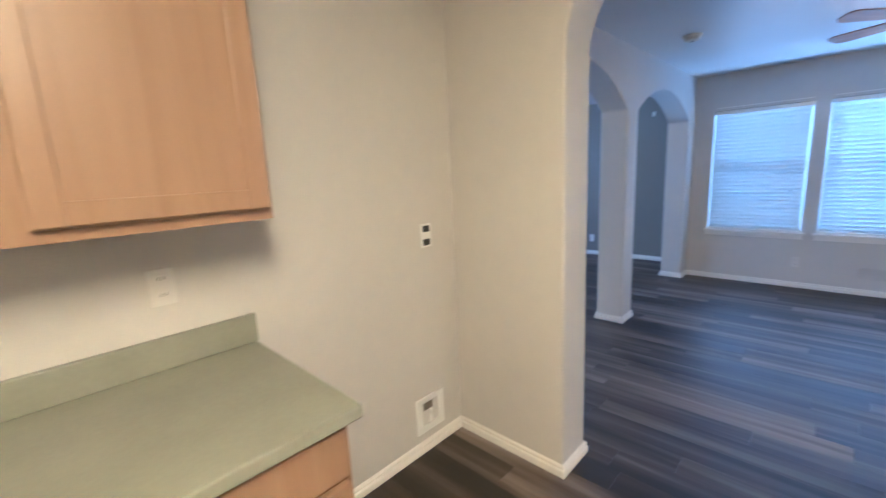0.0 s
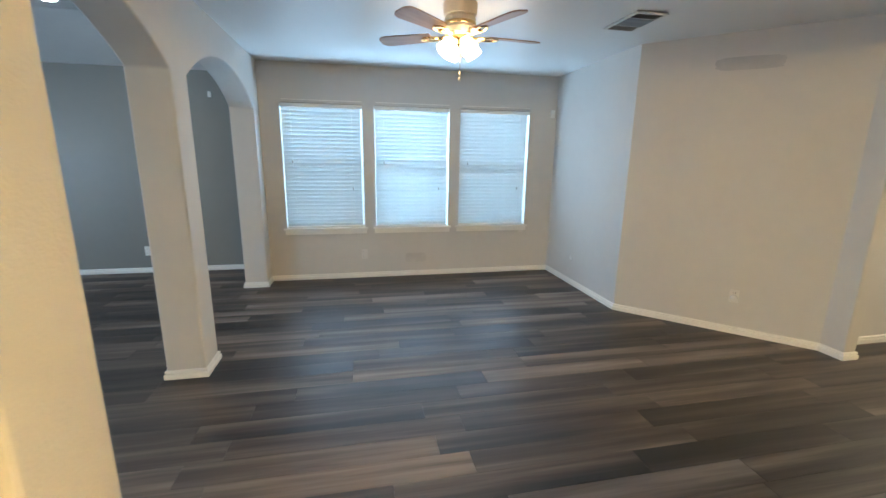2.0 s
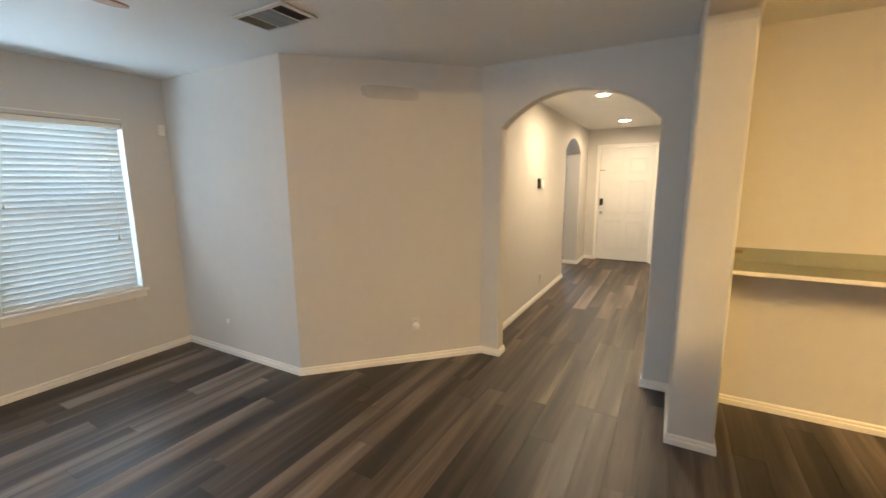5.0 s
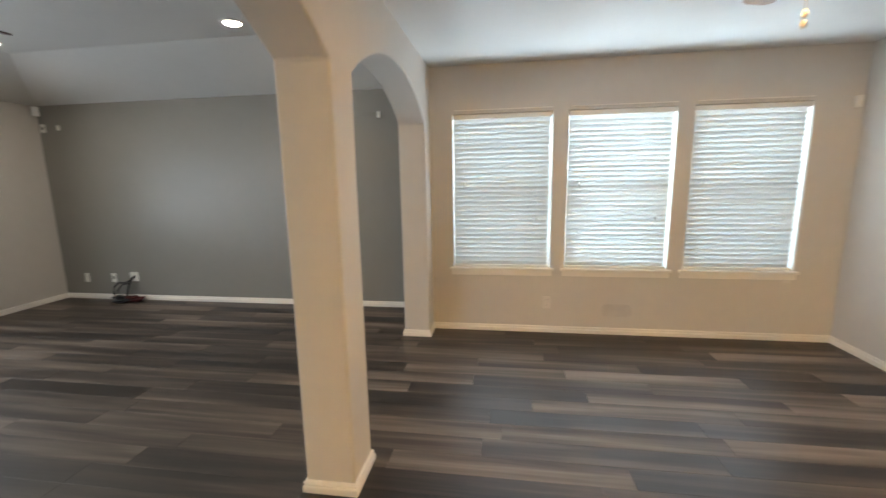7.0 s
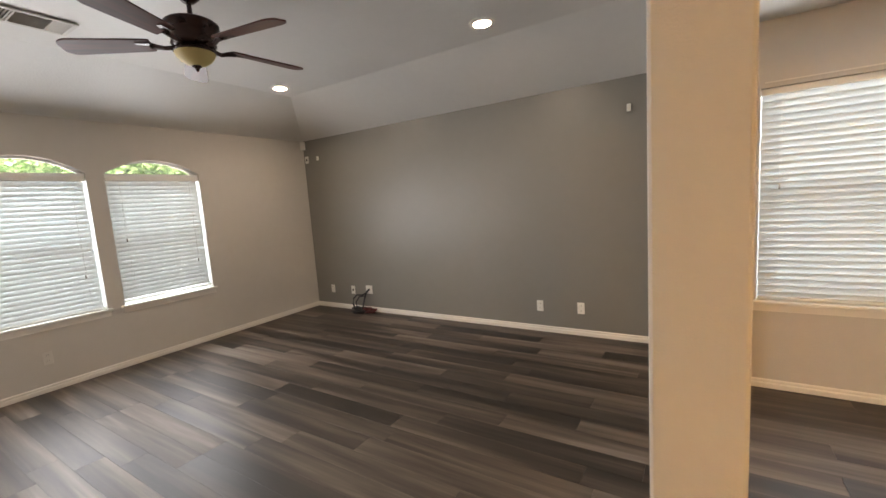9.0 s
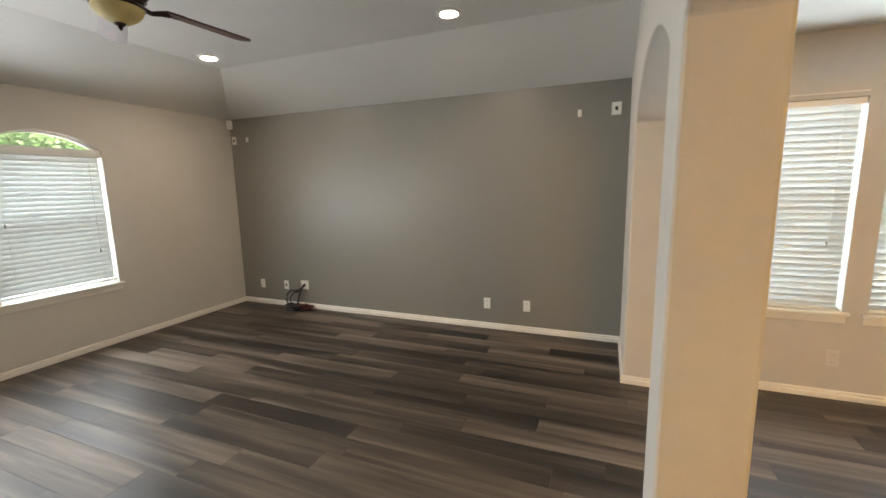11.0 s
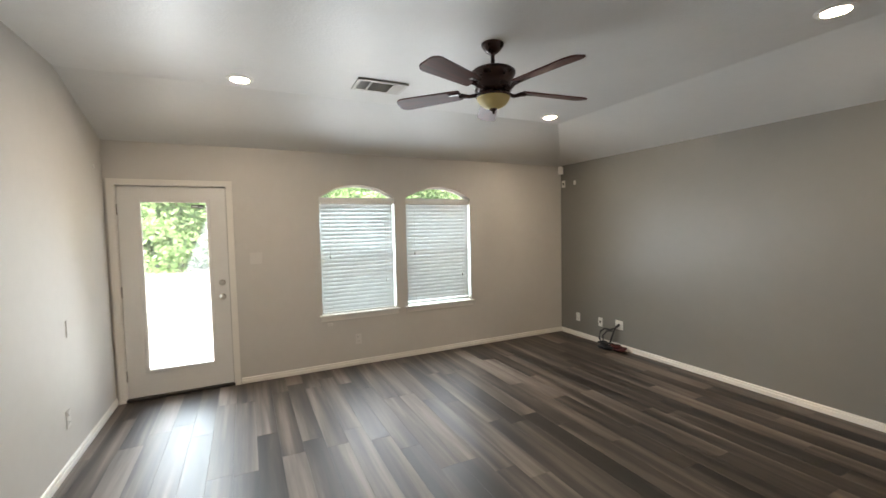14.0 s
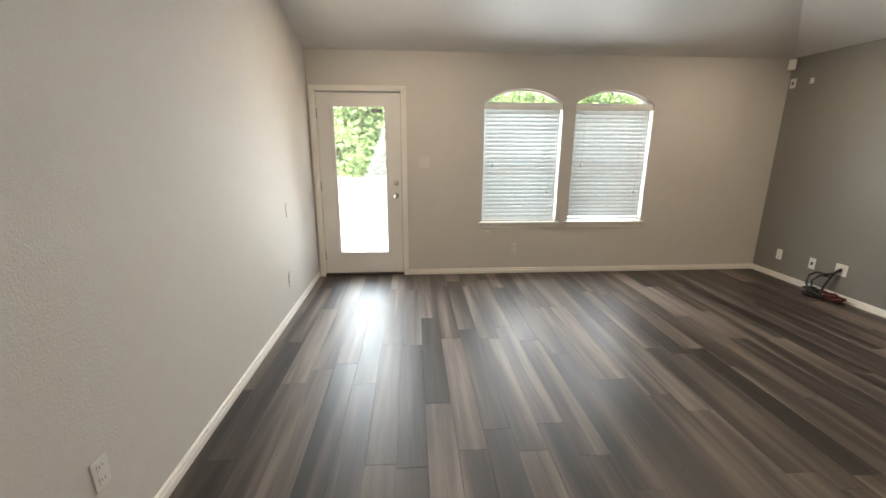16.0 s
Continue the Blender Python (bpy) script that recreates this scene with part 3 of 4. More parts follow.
door = tagged(new("door_1"), "closed white patio door with one tall glass pane", "door", kind="structure")
door.location = (W, 2.05, 0)
bm = bmesh.new()                 # jamb lining
for a, b in ((DY0 - 2.05, DY0 + 0.012 - 2.05), (DY1 - 0.012 - 2.05, DY1 - 2.05)):
    box(-0.15, 0.0, a, b, 0, DZ, bm)
box(-0.15, 0.0, DY0 - 2.05 + 0.012, DY1 - 2.05 - 0.012, DZ - 0.012, DZ, bm)
part("jamb", bm, TRIM, door)
casing("casing", DY0 - 2.05 + 0.004, DY1 - 2.05 - 0.004, DZ - 0.006, 0, 1, door)
GY0, GY1, GZ0, GZ1 = 1.785 - 2.05, 2.322 - 2.05, 0.272, 1.862
sl0, sl1 = DY0 + 0.016 - 2.05, DY1 - 0.016 - 2.05
bm = bmesh.new()
box(-0.062, -0.018, sl0, GY0, 0.028, 2.008, bm), box(-0.062, -0.018, GY1, sl1, 0.028, 2.008, bm)
box(-0.062, -0.018, GY0, GY1, 0.028, GZ0, bm), box(-0.062, -0.018, GY0, GY1, GZ1, 2.008, bm)
part("door_leaf", bm, DOORWHITE, door)
bm = bmesh.new()
for a, b, c, d in ((GY0 - 0.028, GY0 + 0.004, GZ0 - 0.028, GZ1 + 0.028), (GY1 - 0.004, GY1 + 0.028, GZ0 - 0.028, GZ1 + 0.028), (GY0 + 0.004, GY1 - 0.004, GZ0 - 0.028, GZ0 + 0.004), (GY0 + 0.004, GY1 - 0.004, GZ1 - 0.004, GZ1 + 0.028)):
    box(-0.019, -0.008, a, b, c, d, bm)
part("glass_frame", bm, DOORWHITE, door, bevel=0.004)
pane = part("pane", box(-0.043, -0.037, GY0 - 0.01, GY1 + 0.01, GZ0 - 0.01, GZ1 + 0.01), GLASS, door)
pane.visible_shadow = False
bm = bmesh.new()                 # stops behind the leaf close the joints
for a, b in ((DY0 - 2.05 + 0.012, DY0 - 2.05 + 0.03), (DY1 - 2.05 - 0.03, DY1 - 2.05 - 0.012)):
    box(-0.085, -0.064, a, b, 0.024, DZ - 0.012, bm)
box(-0.085, -0.064, DY0 - 2.05 + 0.03, DY1 - 2.05 - 0.03, DZ - 0.03, DZ - 0.012, bm)
part("door_stop", bm, SILLDARK, door, "dark weatherstrip")
glare = new("door_light", bpy.data.lights.new("door_light", "AREA"))
glare.data.shape, glare.data.size, glare.data.size_y = "RECTANGLE", 0.52, 1.56
glare.data.spread = radians(130)
glare.data.energy, glare.data.color = DOOR_WATTS, (0.82, 0.93, 1.0)
glare.matrix_world = look((W - 0.036, 2.0535, 1.067), (W + 1, 2.0535 + 0.5, 1.067 - 0.2))
st = part("sticker", box(-0.036, -0.034, GY1 - 0.135, GY1 - 0.025, 1.805, 1.838), STICKER, door, "small dark warning sticker")
part("sticker_print", box(-0.0338, -0.033, GY1 - 0.125, GY1 - 0.075, 1.815, 1.828), PALE, st)
part("sticker_print", box(-0.0338, -0.033, GY1 - 0.065, GY1 - 0.035, 1.812, 1.819), PALE, st)
for z in (1.06, 0.92):
    knob = [(0, 0), (0.031, 0), (0.031, 0.006), (0.012, 0.01), (0.011, 0.028), (0.026, 0.04), (0.027, 0.052), (0.018, 0.062), (0, 0.064)] if z < 1 else [(0, 0), (0.03, 0), (0.03, 0.008), (0.02, 0.018), (0, 0.019)]
    part("door_knob" if z < 1 else "deadbolt", lathe(knob, 20, m=pose(-0.018, 2.427 - 2.05, z, 0, 90, 0)), NICKEL, door, "brushed metal", True)
for z in (0.24, 1.03, 1.79):
    part("hinge", tube([(-0.012, sl0 - 0.004, z - 0.05), (-0.012, sl0 - 0.004, z + 0.05)], 0.007, 8), HINGE, door, "aged metal hinge")
part("threshold", box(-0.15, 0.012, DY0 - 2.05, DY1 - 2.05, 0.001, 0.024, bevel=0.006), SILLDARK, door, "dark metal threshold")

fdoor = tagged(new("door_2"), "closed white six-panel front door with a black keypad lock", "door", kind="structure")
fdoor.location = (FD, 2.934, 0)
bm = bmesh.new()
box(0.03, 0.07, -0.45, 0.45, 0.012, FZ - 0.006, bm)
xs, zs = [(-0.345, -0.045), (0.045, 0.345)], [(0.20, 0.76), (0.90, 1.50), (1.63, 1.92)]
part("door_leaf", bm, DOORWHITE, fdoor)
for a, b in xs:
    for c, d in zs:
        bm = bmesh.new()
        for q in ((a, a + 0.02, c, d), (b - 0.02, b, c, d), (a + 0.02, b - 0.02, c, c + 0.02), (a + 0.02, b - 0.02, d - 0.02, d)):
            box(0.018, 0.0295, *q, bm)
        box(0.022, 0.0295, a + 0.045, b - 0.045, c + 0.045, d - 0.045, bm)
        part("panel", bm, DOORWHITE, fdoor, bevel=0.005)
casing("casing", -0.455, 0.455, FZ, 0, -1, fdoor)
part("keypad_lock", box(-0.002, 0.0295, 0.372, 0.432, 1.04, 1.17, bevel=0.01), BLACK, fdoor, "black keypad lock")
part("door_knob", lathe([(0, 0), (0.03, 0), (0.03, 0.006), (0.012, 0.012), (0.012, 0.03), (0.026, 0.042), (0.026, 0.055), (0, 0.065)], 20, m=pose(0.0295, 0.40, 0.90, 0, -90, 0)), NICKEL, fdoor, "", True)
part("door_guard", box(0.004, 0.0295, 0.36, 0.45, 1.685, 1.70, bevel=0.004), HINGE, fdoor, "small metal door guard")
part("threshold", box(-0.01, 0.1, -0.455, 0.455, 0.001, 0.011), SILLDARK, fdoor)


# ---- wall plates and sensors; x to the plate's right, room on the -y side ----
def facing(x, y, z, towards):
    return pose(x, y, z, 0, 0, {"-y": 0, "+x": 90, "+y": 180, "-x": -90}[towards])


def outlet(m, label="ivory duplex wall outlet with cover plate", group="wall outlets", white=False):
    plastic = PLASTIC if white else IVORY
    o = thing("wall_outlet", m, label, "outlet", group)
    part("cover_plate", box(-0.035, 0.035, -0.006, -0.0005, -0.058, 0.058, bevel=0.002), plastic, o)
    for z in (-0.026, 0.026):
        r = part("receptacle", box(-0.017, 0.017, -0.0085, -0.0062, z - 0.016, z + 0.016, bevel=0.001), plastic, o)
        for x in (-0.007, 0.007):
            part("slot", box(x - 0.0012, x + 0.0012, -0.0092, -0.0088, z - 0.003, z + 0.007), DARKSLOT, r)
    return o


def blank_plate(m, label, w=0.035, h=0.058, hole=False, cat="wall plate", plastic=None):
    o = thing("wall_plate", m, label, cat, "wall plates")
    part("cover_plate", box(-w, w, -0.006, -0.0005, -h, h, bevel=0.002), plastic or PLASTIC, o)
    if hole:
        part("jack", box(-0.012, 0.012, -0.009, -0.0062, -0.016, 0.016, bevel=0.002), DARKSLOT, o, "dark jack opening")
    else:
        for z in (-h * 0.72, h * 0.72):
            part("screw", lathe([(0, -0.0072), (0.003, -0.0072), (0.003, -0.0062), (0, -0.0062)], 8, m=pose(0, 0, z, 90, 0, 0) @ pose(0, 0, 0) @ Matrix.Diagonal((1, 1, -1, 1))), NICKEL, o)
    return o


def sensor(m, label, w=0.022, h=0.035, d=0.03, cat="sensor"):
    o = thing("alarm_sensor", m, label, cat, "alarm sensors")
    part("housing", box(-w, w, -d, -0.0005, -h, h, bevel=0.006), PLASTIC, o)
    part("sensor_window", box(-w * 0.6, w * 0.6, -d - 0.002, -d - 0.0002, -h * 0.55, h * 0.05, bevel=0.0006), TRIM, o)
    return o


for x in (-5.74, -2.63):
    outlet(facing(x, N, 0.275, "-y"), "white duplex wall outlet on the grey wall", white=True)
blank_plate(facing(-5.34, N, 0.28, "-y"), "white wall plate with a small jack", hole=True)
blank_plate(facing(-5.04, N, 0.30, "-y"), "white cable plate with cords hanging from it", 0.058, 0.058, True)
outlet(facing(-2.21, N, 0.28, "-y"), "white duplex wall outlet on the grey wall", white=True)
blank_plate(facing(-6.02, N, 2.15, "-y"), "small white plate with a dark hole near the corner", 0.035, 0.05, True)
sensor(facing(-5.79, N, 2.15, "-y"), "small white sensor on the grey wall", 0.018, 0.03, 0.02)
sensor(facing(-1.745, N, 2.15, "-y"), "small white sensor on the grey wall", 0.018, 0.033, 0.02)
blank_plate(facing(-1.435, N, 2.17, "-y"), "white plate with a dark hole on the grey wall", 0.04, 0.055, True)
c = sensor(pose(W + 0.035, N - 0.035, 2.345, 0, 0, 45), "white corner alarm detector under the ceiling", 0.034, 0.055, 0.03)
outlet(facing(W, 3.78, 0.30, "+x"))
blank_plate(facing(W, 3.47, 0.505, "+x"), "small ivory box below the window sill", 0.03, 0.018, plastic=IVORY)
sw = thing("light_switch", facing(W, 2.745, 1.29, "+x"), "ivory double light switch beside the patio door", "light switch")
part("cover_plate", box(-0.058, 0.058, -0.006, -0.0005, -0.058, 0.058, bevel=0.002), IVORY, sw)
for x in (-0.023, 0.023):
    part("toggle", box(x - 0.005, x + 0.005, -0.018, -0.0062, -0.008, 0.012, bevel=0.002), IVORY, sw)
blank_plate(facing(-5.07, S, 0.93, "+y"), "painted-over blank plate on the living room wall", plastic=PAINT)
outlet(facing(-4.97, S, 0.335, "+y"))
outlet(facing(-2.73, S, 0.39, "+y"))
sensor(facing(-5.83, S, 2.14, "+y"), "tiny grey clip high on the wall", 0.008, 0.02, 0.012, "wall clip")
tvp = thing("cable_plate", facing(-3.73, S, 2.225, "+y"), "open cable plate with dark flange and brown cord loop", "wall plate")
part("back_plate", box(-0.062, 0.06, -0.003, -0.0005, -0.052, 0.06), PAINT, tvp)
part("side_flange", box(-0.074, -0.0625, -0.022, -0.0005, -0.06, 0.075, bevel=0.002), HINGE, tvp, "dark metal side flange")
part("bottom_lip", box(-0.062, 0.062, -0.02, -0.0005, -0.062, -0.0525, bevel=0.002), PLASTIC, tvp, "white bottom lip")
loop = [(-0.02, 0.03), (0.0, 0.034), (0.022, 0.026), (0.038, -0.005), (0.044, -0.03), (0.03, -0.04), (0.012, -0.03), (-0.004, -0.008), (-0.014, 0.012), (-0.02, 0.026)]
part("cord_loop", tube([(x, -0.018 - 0.004 * (k % 2), z) for k, (x, z) in enumerate(loop)], 0.005, 6), HINGE, tvp, "short stiff brown cord loop", True)

outlet(facing(0.0, D, 0.292, "-y"))
blank_plate(facing(2.006, D, 0.535, "-y"), "small ivory box below the window sill", 0.03, 0.016, plastic=IVORY)
sensor(facing(2.342, D, 2.0, "-y"), "white alarm detector beside the dining windows", 0.022, 0.045, 0.04)
sensor(facing(E_DIN, 5.56, 0.31, "-x"), "small white jack low on the wall", 0.02, 0.02, 0.006, "wall plate")
u = (DG1 - DG0).normalized()
ang = math.degrees(math.atan2(-u.y, -u.x)) + 180
o = outlet(pose(3.068, 3.994, 0.335, 0, 0, ang), "white outlet with a round white plug-in cover")
part("plug_cover", lathe([(0, 0), (0.026, 0), (0.028, 0.012), (0.02, 0.03), (0, 0.034)], 18, m=pose(0, -0.0086, -0.012, 90, 0, 0)), PLASTIC, o, "round white cover", True)


def blotch(name, m, w, h, material, label, seed):
    """A thin uneven film of paint with ragged ends on a wall."""
    rng = random.Random(seed)
    n = 40
    pts = []
    for i in range(n):
        a = 2 * math.pi * i / n
        r = 1 + rng.uniform(-0.05, 0.05)
        ex = abs(math.cos(a)) ** 0.35 * math.copysign(1, math.cos(a))
        ez = abs(math.sin(a)) ** 0.55 * math.copysign(1, math.sin(a))
        pts.append((w * ex * r, h * ez * r))
    ob = tagged(part(name, prism(pts, -0.0012, -0.0002, "y"), material), label, "wall patch")
    ob.matrix_world = m
    return ob


blotch("paint_patch", pose(2.958, 4.103, 2.205, 0, 0, ang) @ pose(0, 0, 0, 0, 1.5, 0), 0.225, 0.048, SMUDGE, "grey paint patch high on the angled wall", 3)
blotch("wall_scuff", pose(0.63, D, 0.23), 0.13, 0.06, SCUFF, "faint grey scuff on the wall below the window", 6)

# smoke alarm, ceiling registers
sm = thing("smoke_detector", pose(-0.668, 4.157, CZ), "round cream smoke detector on the ceiling", "smoke detector")
part("base", lathe([(0, -0.012), (0.068, -0.012), (0.07, 0), (0, 0)], 28), FANWHITE, sm, smooth=False)
part("cover", lathe([(0, -0.042), (0.035, -0.042), (0.052, -0.036), (0.058, -0.0125), (0, -0.0125)], 28), FANWHITE, sm)
part("test_button", lathe([(0, -0.0455), (0.009, -0.0455), (0.009, -0.0425), (0, -0.0425)], 14), DARKSLOT, sm)


def register(m, w, l, label, louvre):
    """Stamped ceiling register: frame and three sets of louvres."""
    v = thing("ceiling_vent", m, label, "ceiling vent", "ceiling vents")
    # Flat dark sheet: the shade inside the duct is put into its colour.
    part("backing", box(-w + 0.01, w - 0.01, -l + 0.01, l - 0.01, -0.004, -0.0005), DUCTSHADE, v, "dark sheet coloured as the shaded duct opening")
    bm = bmesh.new()
    f = 0.028
    for q in ((-w, w, -l, -l + f), (-w, w, l - f, l), (-w, -w + f, -l + f, l - f), (w - f, w, -l + f, l - f)):
        box(q[0], q[1], q[2], q[3], -0.016, -0.0045, bm)
    part("frame", bm, METALVENT, v, bevel=0.004)
    for side in (-1, 1):
        part("divider", box(-w + f, w - f, side * l * 0.42 - 0.003, side * l * 0.42 + 0.003, -0.0155, -0.005), METALVENT, v)
        k = l * 0.42 + 0.014
        while k < l - f - 0.004:
            s = part("slat", box(-w + f, w - f, -0.009, 0.009, -0.0008, 0.0008), louvre, v)
            s.matrix_local = pose(0, side * k, -0.0125, -side * 42, 0, 0)
            k += 0.017
    k = -w + f + 0.008
    while k < w - f - 0.004:
        s = part("slat", box(-0.009, 0.009, -l * 0.42 + 0.004, l * 0.42 - 0.004, -0.0008, 0.0008), louvre, v)
        s.matrix_local = pose(k, 0, -0.0125, 0, 38, 0)
        k += 0.0165
    return v


# Dark look of the duct's inside is put into this register's louvre colour.
register(pose(1.942, 4.137, CZ), 0.125, 0.20, "white ceiling register with louvres coloured dark for duct shade", LOUVRESHADE)
register(pose(-4.675, 3.68, LZ), 0.125, 0.205, "white ceiling register with angled louvres", METALVENT)


# ---- recessed lights ----
def downlight(x, y, z, lens, label="lit recessed ceiling light with a white trim ring"):
    d = thing("recessed_light", pose(x, y, z), label, "recessed light", "recessed lights")
    part("trim_ring", lathe([(0.06, -0.0005), (0.095, -0.0005), (0.093, -0.007), (0.066, -0.012), (0.06, -0.0005)], 32), PLASTIC, d, smooth=False)
    part("lens", lathe([(0, -0.006), (0.05, -0.006), (0.0595, -0.002), (0, -0.002)], 32), lens, d, "glowing frosted lens")


for x, y in ((-2.567, 5.628), (-4.915, 5.63), (-4.93, 2.665)):
    downlight(x, y, LZ, LAMPLENS)
for x in (5.16, 7.47):
    downlight(x, 2.897, CZ, HALLLENS)


# ---- ceiling fans ----
def blade_mesh(l0, l1, w0, w1, t=0.008):
    pts = [(l0, -w0), (l0 + 0.02, -w0 - 0.004)]
    pts += [(l1 - 0.06, -w1)] + [(l1 - 0.06 + 0.06 * math.sin(a), -w1 + 0.045 * (1 - math.cos(a))) for a in (0.5, 1.0, 1.4)]
    pts = pts + [(x, -y) for x, y in pts[::-1]]
    return prism(pts, -t / 2, t / 2, "z")


fan = thing("ceiling_fan", pose(0.642, 4.117, CZ), "cream hugger ceiling fan with oak blades and lit glass shades", "ceiling fan")
part("canopy", lathe([(0, 0), (0.112, -0.0005), (0.113, -0.02), (0.108, -0.075), (0.098, -0.08), (0, -0.08)], 36), FANWHITE, fan, smooth=False)
part("motor", lathe([(0, -0.081), (0.095, -0.081), (0.104, -0.10), (0.104, -0.155), (0.085, -0.185), (0.05, -0.195), (0, -0.195)], 36), FANWHITE, fan)
part("brass_band", lathe([(0.1045, -0.118), (0.1075, -0.12), (0.1075, -0.136), (0.1045, -0.138)], 36), BRASS, fan)
for k in range(5):
    turn = pose(0, 0, 0, 0, 0, 5 + 72 * k)
    arm = tube([(0.07, 0, -0.188), (0.11, 0.012, -0.203), (0.15, 0.008, -0.203), (0.20, 0, -0.199)], [0.011, 0.012, 0.014, 0.016], 8)
    for side in (-1, 1):
        tube([(0.13, 0, -0.203), (0.165, side * 0.026, -0.204), (0.205, side * 0.036, -0.202), (0.25, side * 0.026, -0.2), (0.275, 0, -0.2)], [0.008, 0.009, 0.008, 0.008, 0.006], 6, arm)
    a = part("blade_arm", arm, BRASS, fan)
    a.matrix_local = turn
    b = part("blade", blade_mesh(0.20, 0.585, 0.050, 0.066), OAKBLADE, fan)
    b.matrix_local = turn @ pose(0, 0, -0.190, 11, 0, 0)
part("light_hub", lathe([(0, -0.196), (0.048, -0.196), (0.055, -0.215), (0.05, -0.24), (0.022, -0.255), (0.01, -0.27), (0, -0.272)], 28), BRASS, fan, "", True)
for k in range(4):
    turn = pose(0, 0, 0, 0, 0, 20 + 90 * k)
    sh = lathe([(0.018, 0.0), (0.03, -0.012), (0.044, -0.04), (0.05, -0.07), (0.055, -0.098), (0.059, -0.105), (0.052, -0.10), (0.046, -0.07), (0.04, -0.04), (0.026, -0.014), (0.0, -0.008)], 22)
    s = part("glass_shade", sh, BULBGLASS, fan, "lit frosted tulip shade", True)
    s.matrix_local = turn @ pose(0.054, 0, -0.225, 0, -40, 0)
    h = part("shade_holder", lathe([(0, 0.012), (0.016, 0.01), (0.021, -0.004), (0.021, -0.014), (0.019, -0.0145)], 16), BRASS, s, "brass shade holder")
part("pull_chain", tube([(0.004, 0, -0.272), (0.004, 0, -0.43)], 0.0016, 6), BRASS, fan)
for z in (-0.43, -0.465):
    part("chain_pull", lathe([(0, 0.018), (0.005, 0.015), (0.010, 0.0), (0.007, -0.012), (0, -0.015)], 12, m=pose(0.004, 0, z)), FANWHITE, fan, "", True)

lf = thing("ceiling_fan", pose(-3.675, 4.11, LZ), "dark bronze ceiling fan with cherry blades and cream bowl light", "ceiling fan")
part("canopy", lathe([(0, -0.0005), (0.072, -0.0005), (0.072, -0.012), (0.055, -0.035), (0.03, -0.058), (0.018, -0.062), (0, -0.062)], 32), BRONZE, lf, "", True)
part("downrod", tube([(0, 0, -0.06), (0, 0, -0.15)], 0.013, 14), BRONZE, lf)
part("motor", lathe([(0, -0.148), (0.035, -0.148), (0.05, -0.158), (0.125, -0.165), (0.142, -0.178), (0.142, -0.195), (0.128, -0.215), (0.115, -0.245), (0.112, -0.275), (0.118, -0.29), (0.09, -0.305), (0, -0.305)], 40), BRONZE, lf, "", True)
part("light_collar", lathe([(0, -0.306), (0.085, -0.306), (0.105, -0.318), (0.112, -0.33), (0.108, -0.334), (0, -0.334)], 36), BRONZE, lf, "", True)
part("glass_bowl", lathe([(0.106, -0.335), (0.10, -0.352), (0.082, -0.376), (0.055, -0.394), (0.022, -0.403), (0, -0.404)], 36), AMBER, lf, "cream alabaster glass bowl, unlit", True)
part("finial", lathe([(0, -0.402), (0.024, -0.403), (0.026, -0.409), (0.012, -0.418), (0.009, -0.428), (0.004, -0.436), (0, -0.437)], 16), BRONZE, lf, "", True)
for k in range(5):
    turn = pose(0, 0, 0, 0, 0, 8 + 72 * k)
    arm = tube([(0.10, 0.0, -0.285), (0.15, 0.012, -0.292), (0.19, 0.0, -0.282), (0.225, 0, -0.274)], [0.014, 0.012, 0.014, 0.018], 8)
    box(0.21, 0.29, -0.036, 0.036, -0.276, -0.271, arm)
    a = part("blade_arm", arm, BRONZE, lf)
    a.matrix_local = turn @ pose(0, 0, -0.018)
    b = part("blade", blade_mesh(0.215, 0.665, 0.052, 0.072, 0.009), CHERRY, lf)
    b.matrix_local = turn @ pose(0, 0, -0.2835, 12, 1.6, 0)


# ---- kitchen ----
def cabinet_front(parent, name, x, y0, y1, z0, z1, recessed=True):
    """A door or drawer front on a cabinet that faces +x, with a routed edge and a set-back panel."""
    d = part(name, box(x + 0.001, x + 0.019, y0, y1, z0, z1, bevel=0.004), CABINET, parent)
    if recessed:
        f = 0.056
        bm = bmesh.new()
        for q in ((y0 + 0.004, y0 + f, z0 + 0.004, z1 - 0.004), (y1 - f, y1 - 0.004, z0 + 0.004, z1 - 0.004), (y0 + f, y1 - f, z0 + 0.004, z0 + f), (y0 + f, y1 - f, z1 - f, z1 - 0.004)):
            box(x + 0.0195, x + 0.027, *q, bm)
        part("frame_moulding", bm, CABINET, d, bevel=0.003)
    return d


up = thing("wall_cabinet", pose(0, 0, 0), "light maple wall cabinet with flat framed doors", "wall cabinet")
bm = bmesh.new()
box(KW + 0.001, -0.893, -0.72, 0.74, 1.382, 2.152, bm)
part("body", bm, CABINET, up)
bm = bmesh.new()
for q in ((-0.72, 0.74, 1.372, 1.407), (-0.72, 0.74, 2.112, 2.152), (0.71, 0.74, 1.407, 2.112), (0.183, 0.268, 1.407, 2.112), (-0.31, -0.26, 1.407, 2.112), (-0.72, -0.69, 1.407, 2.112)):
    box(-0.892, -0.873, *q, bm)
part("face_frame", bm, CABINET, up)
cabinet_front(up, "door", -0.872, 0.25, 0.728, 1.40, 2.122)
cabinet_front(up, "door", -0.872, -0.27, 0.196, 1.40, 2.122)
cabinet_front(up, "door", -0.872, -0.70, -0.295, 1.40, 2.122)

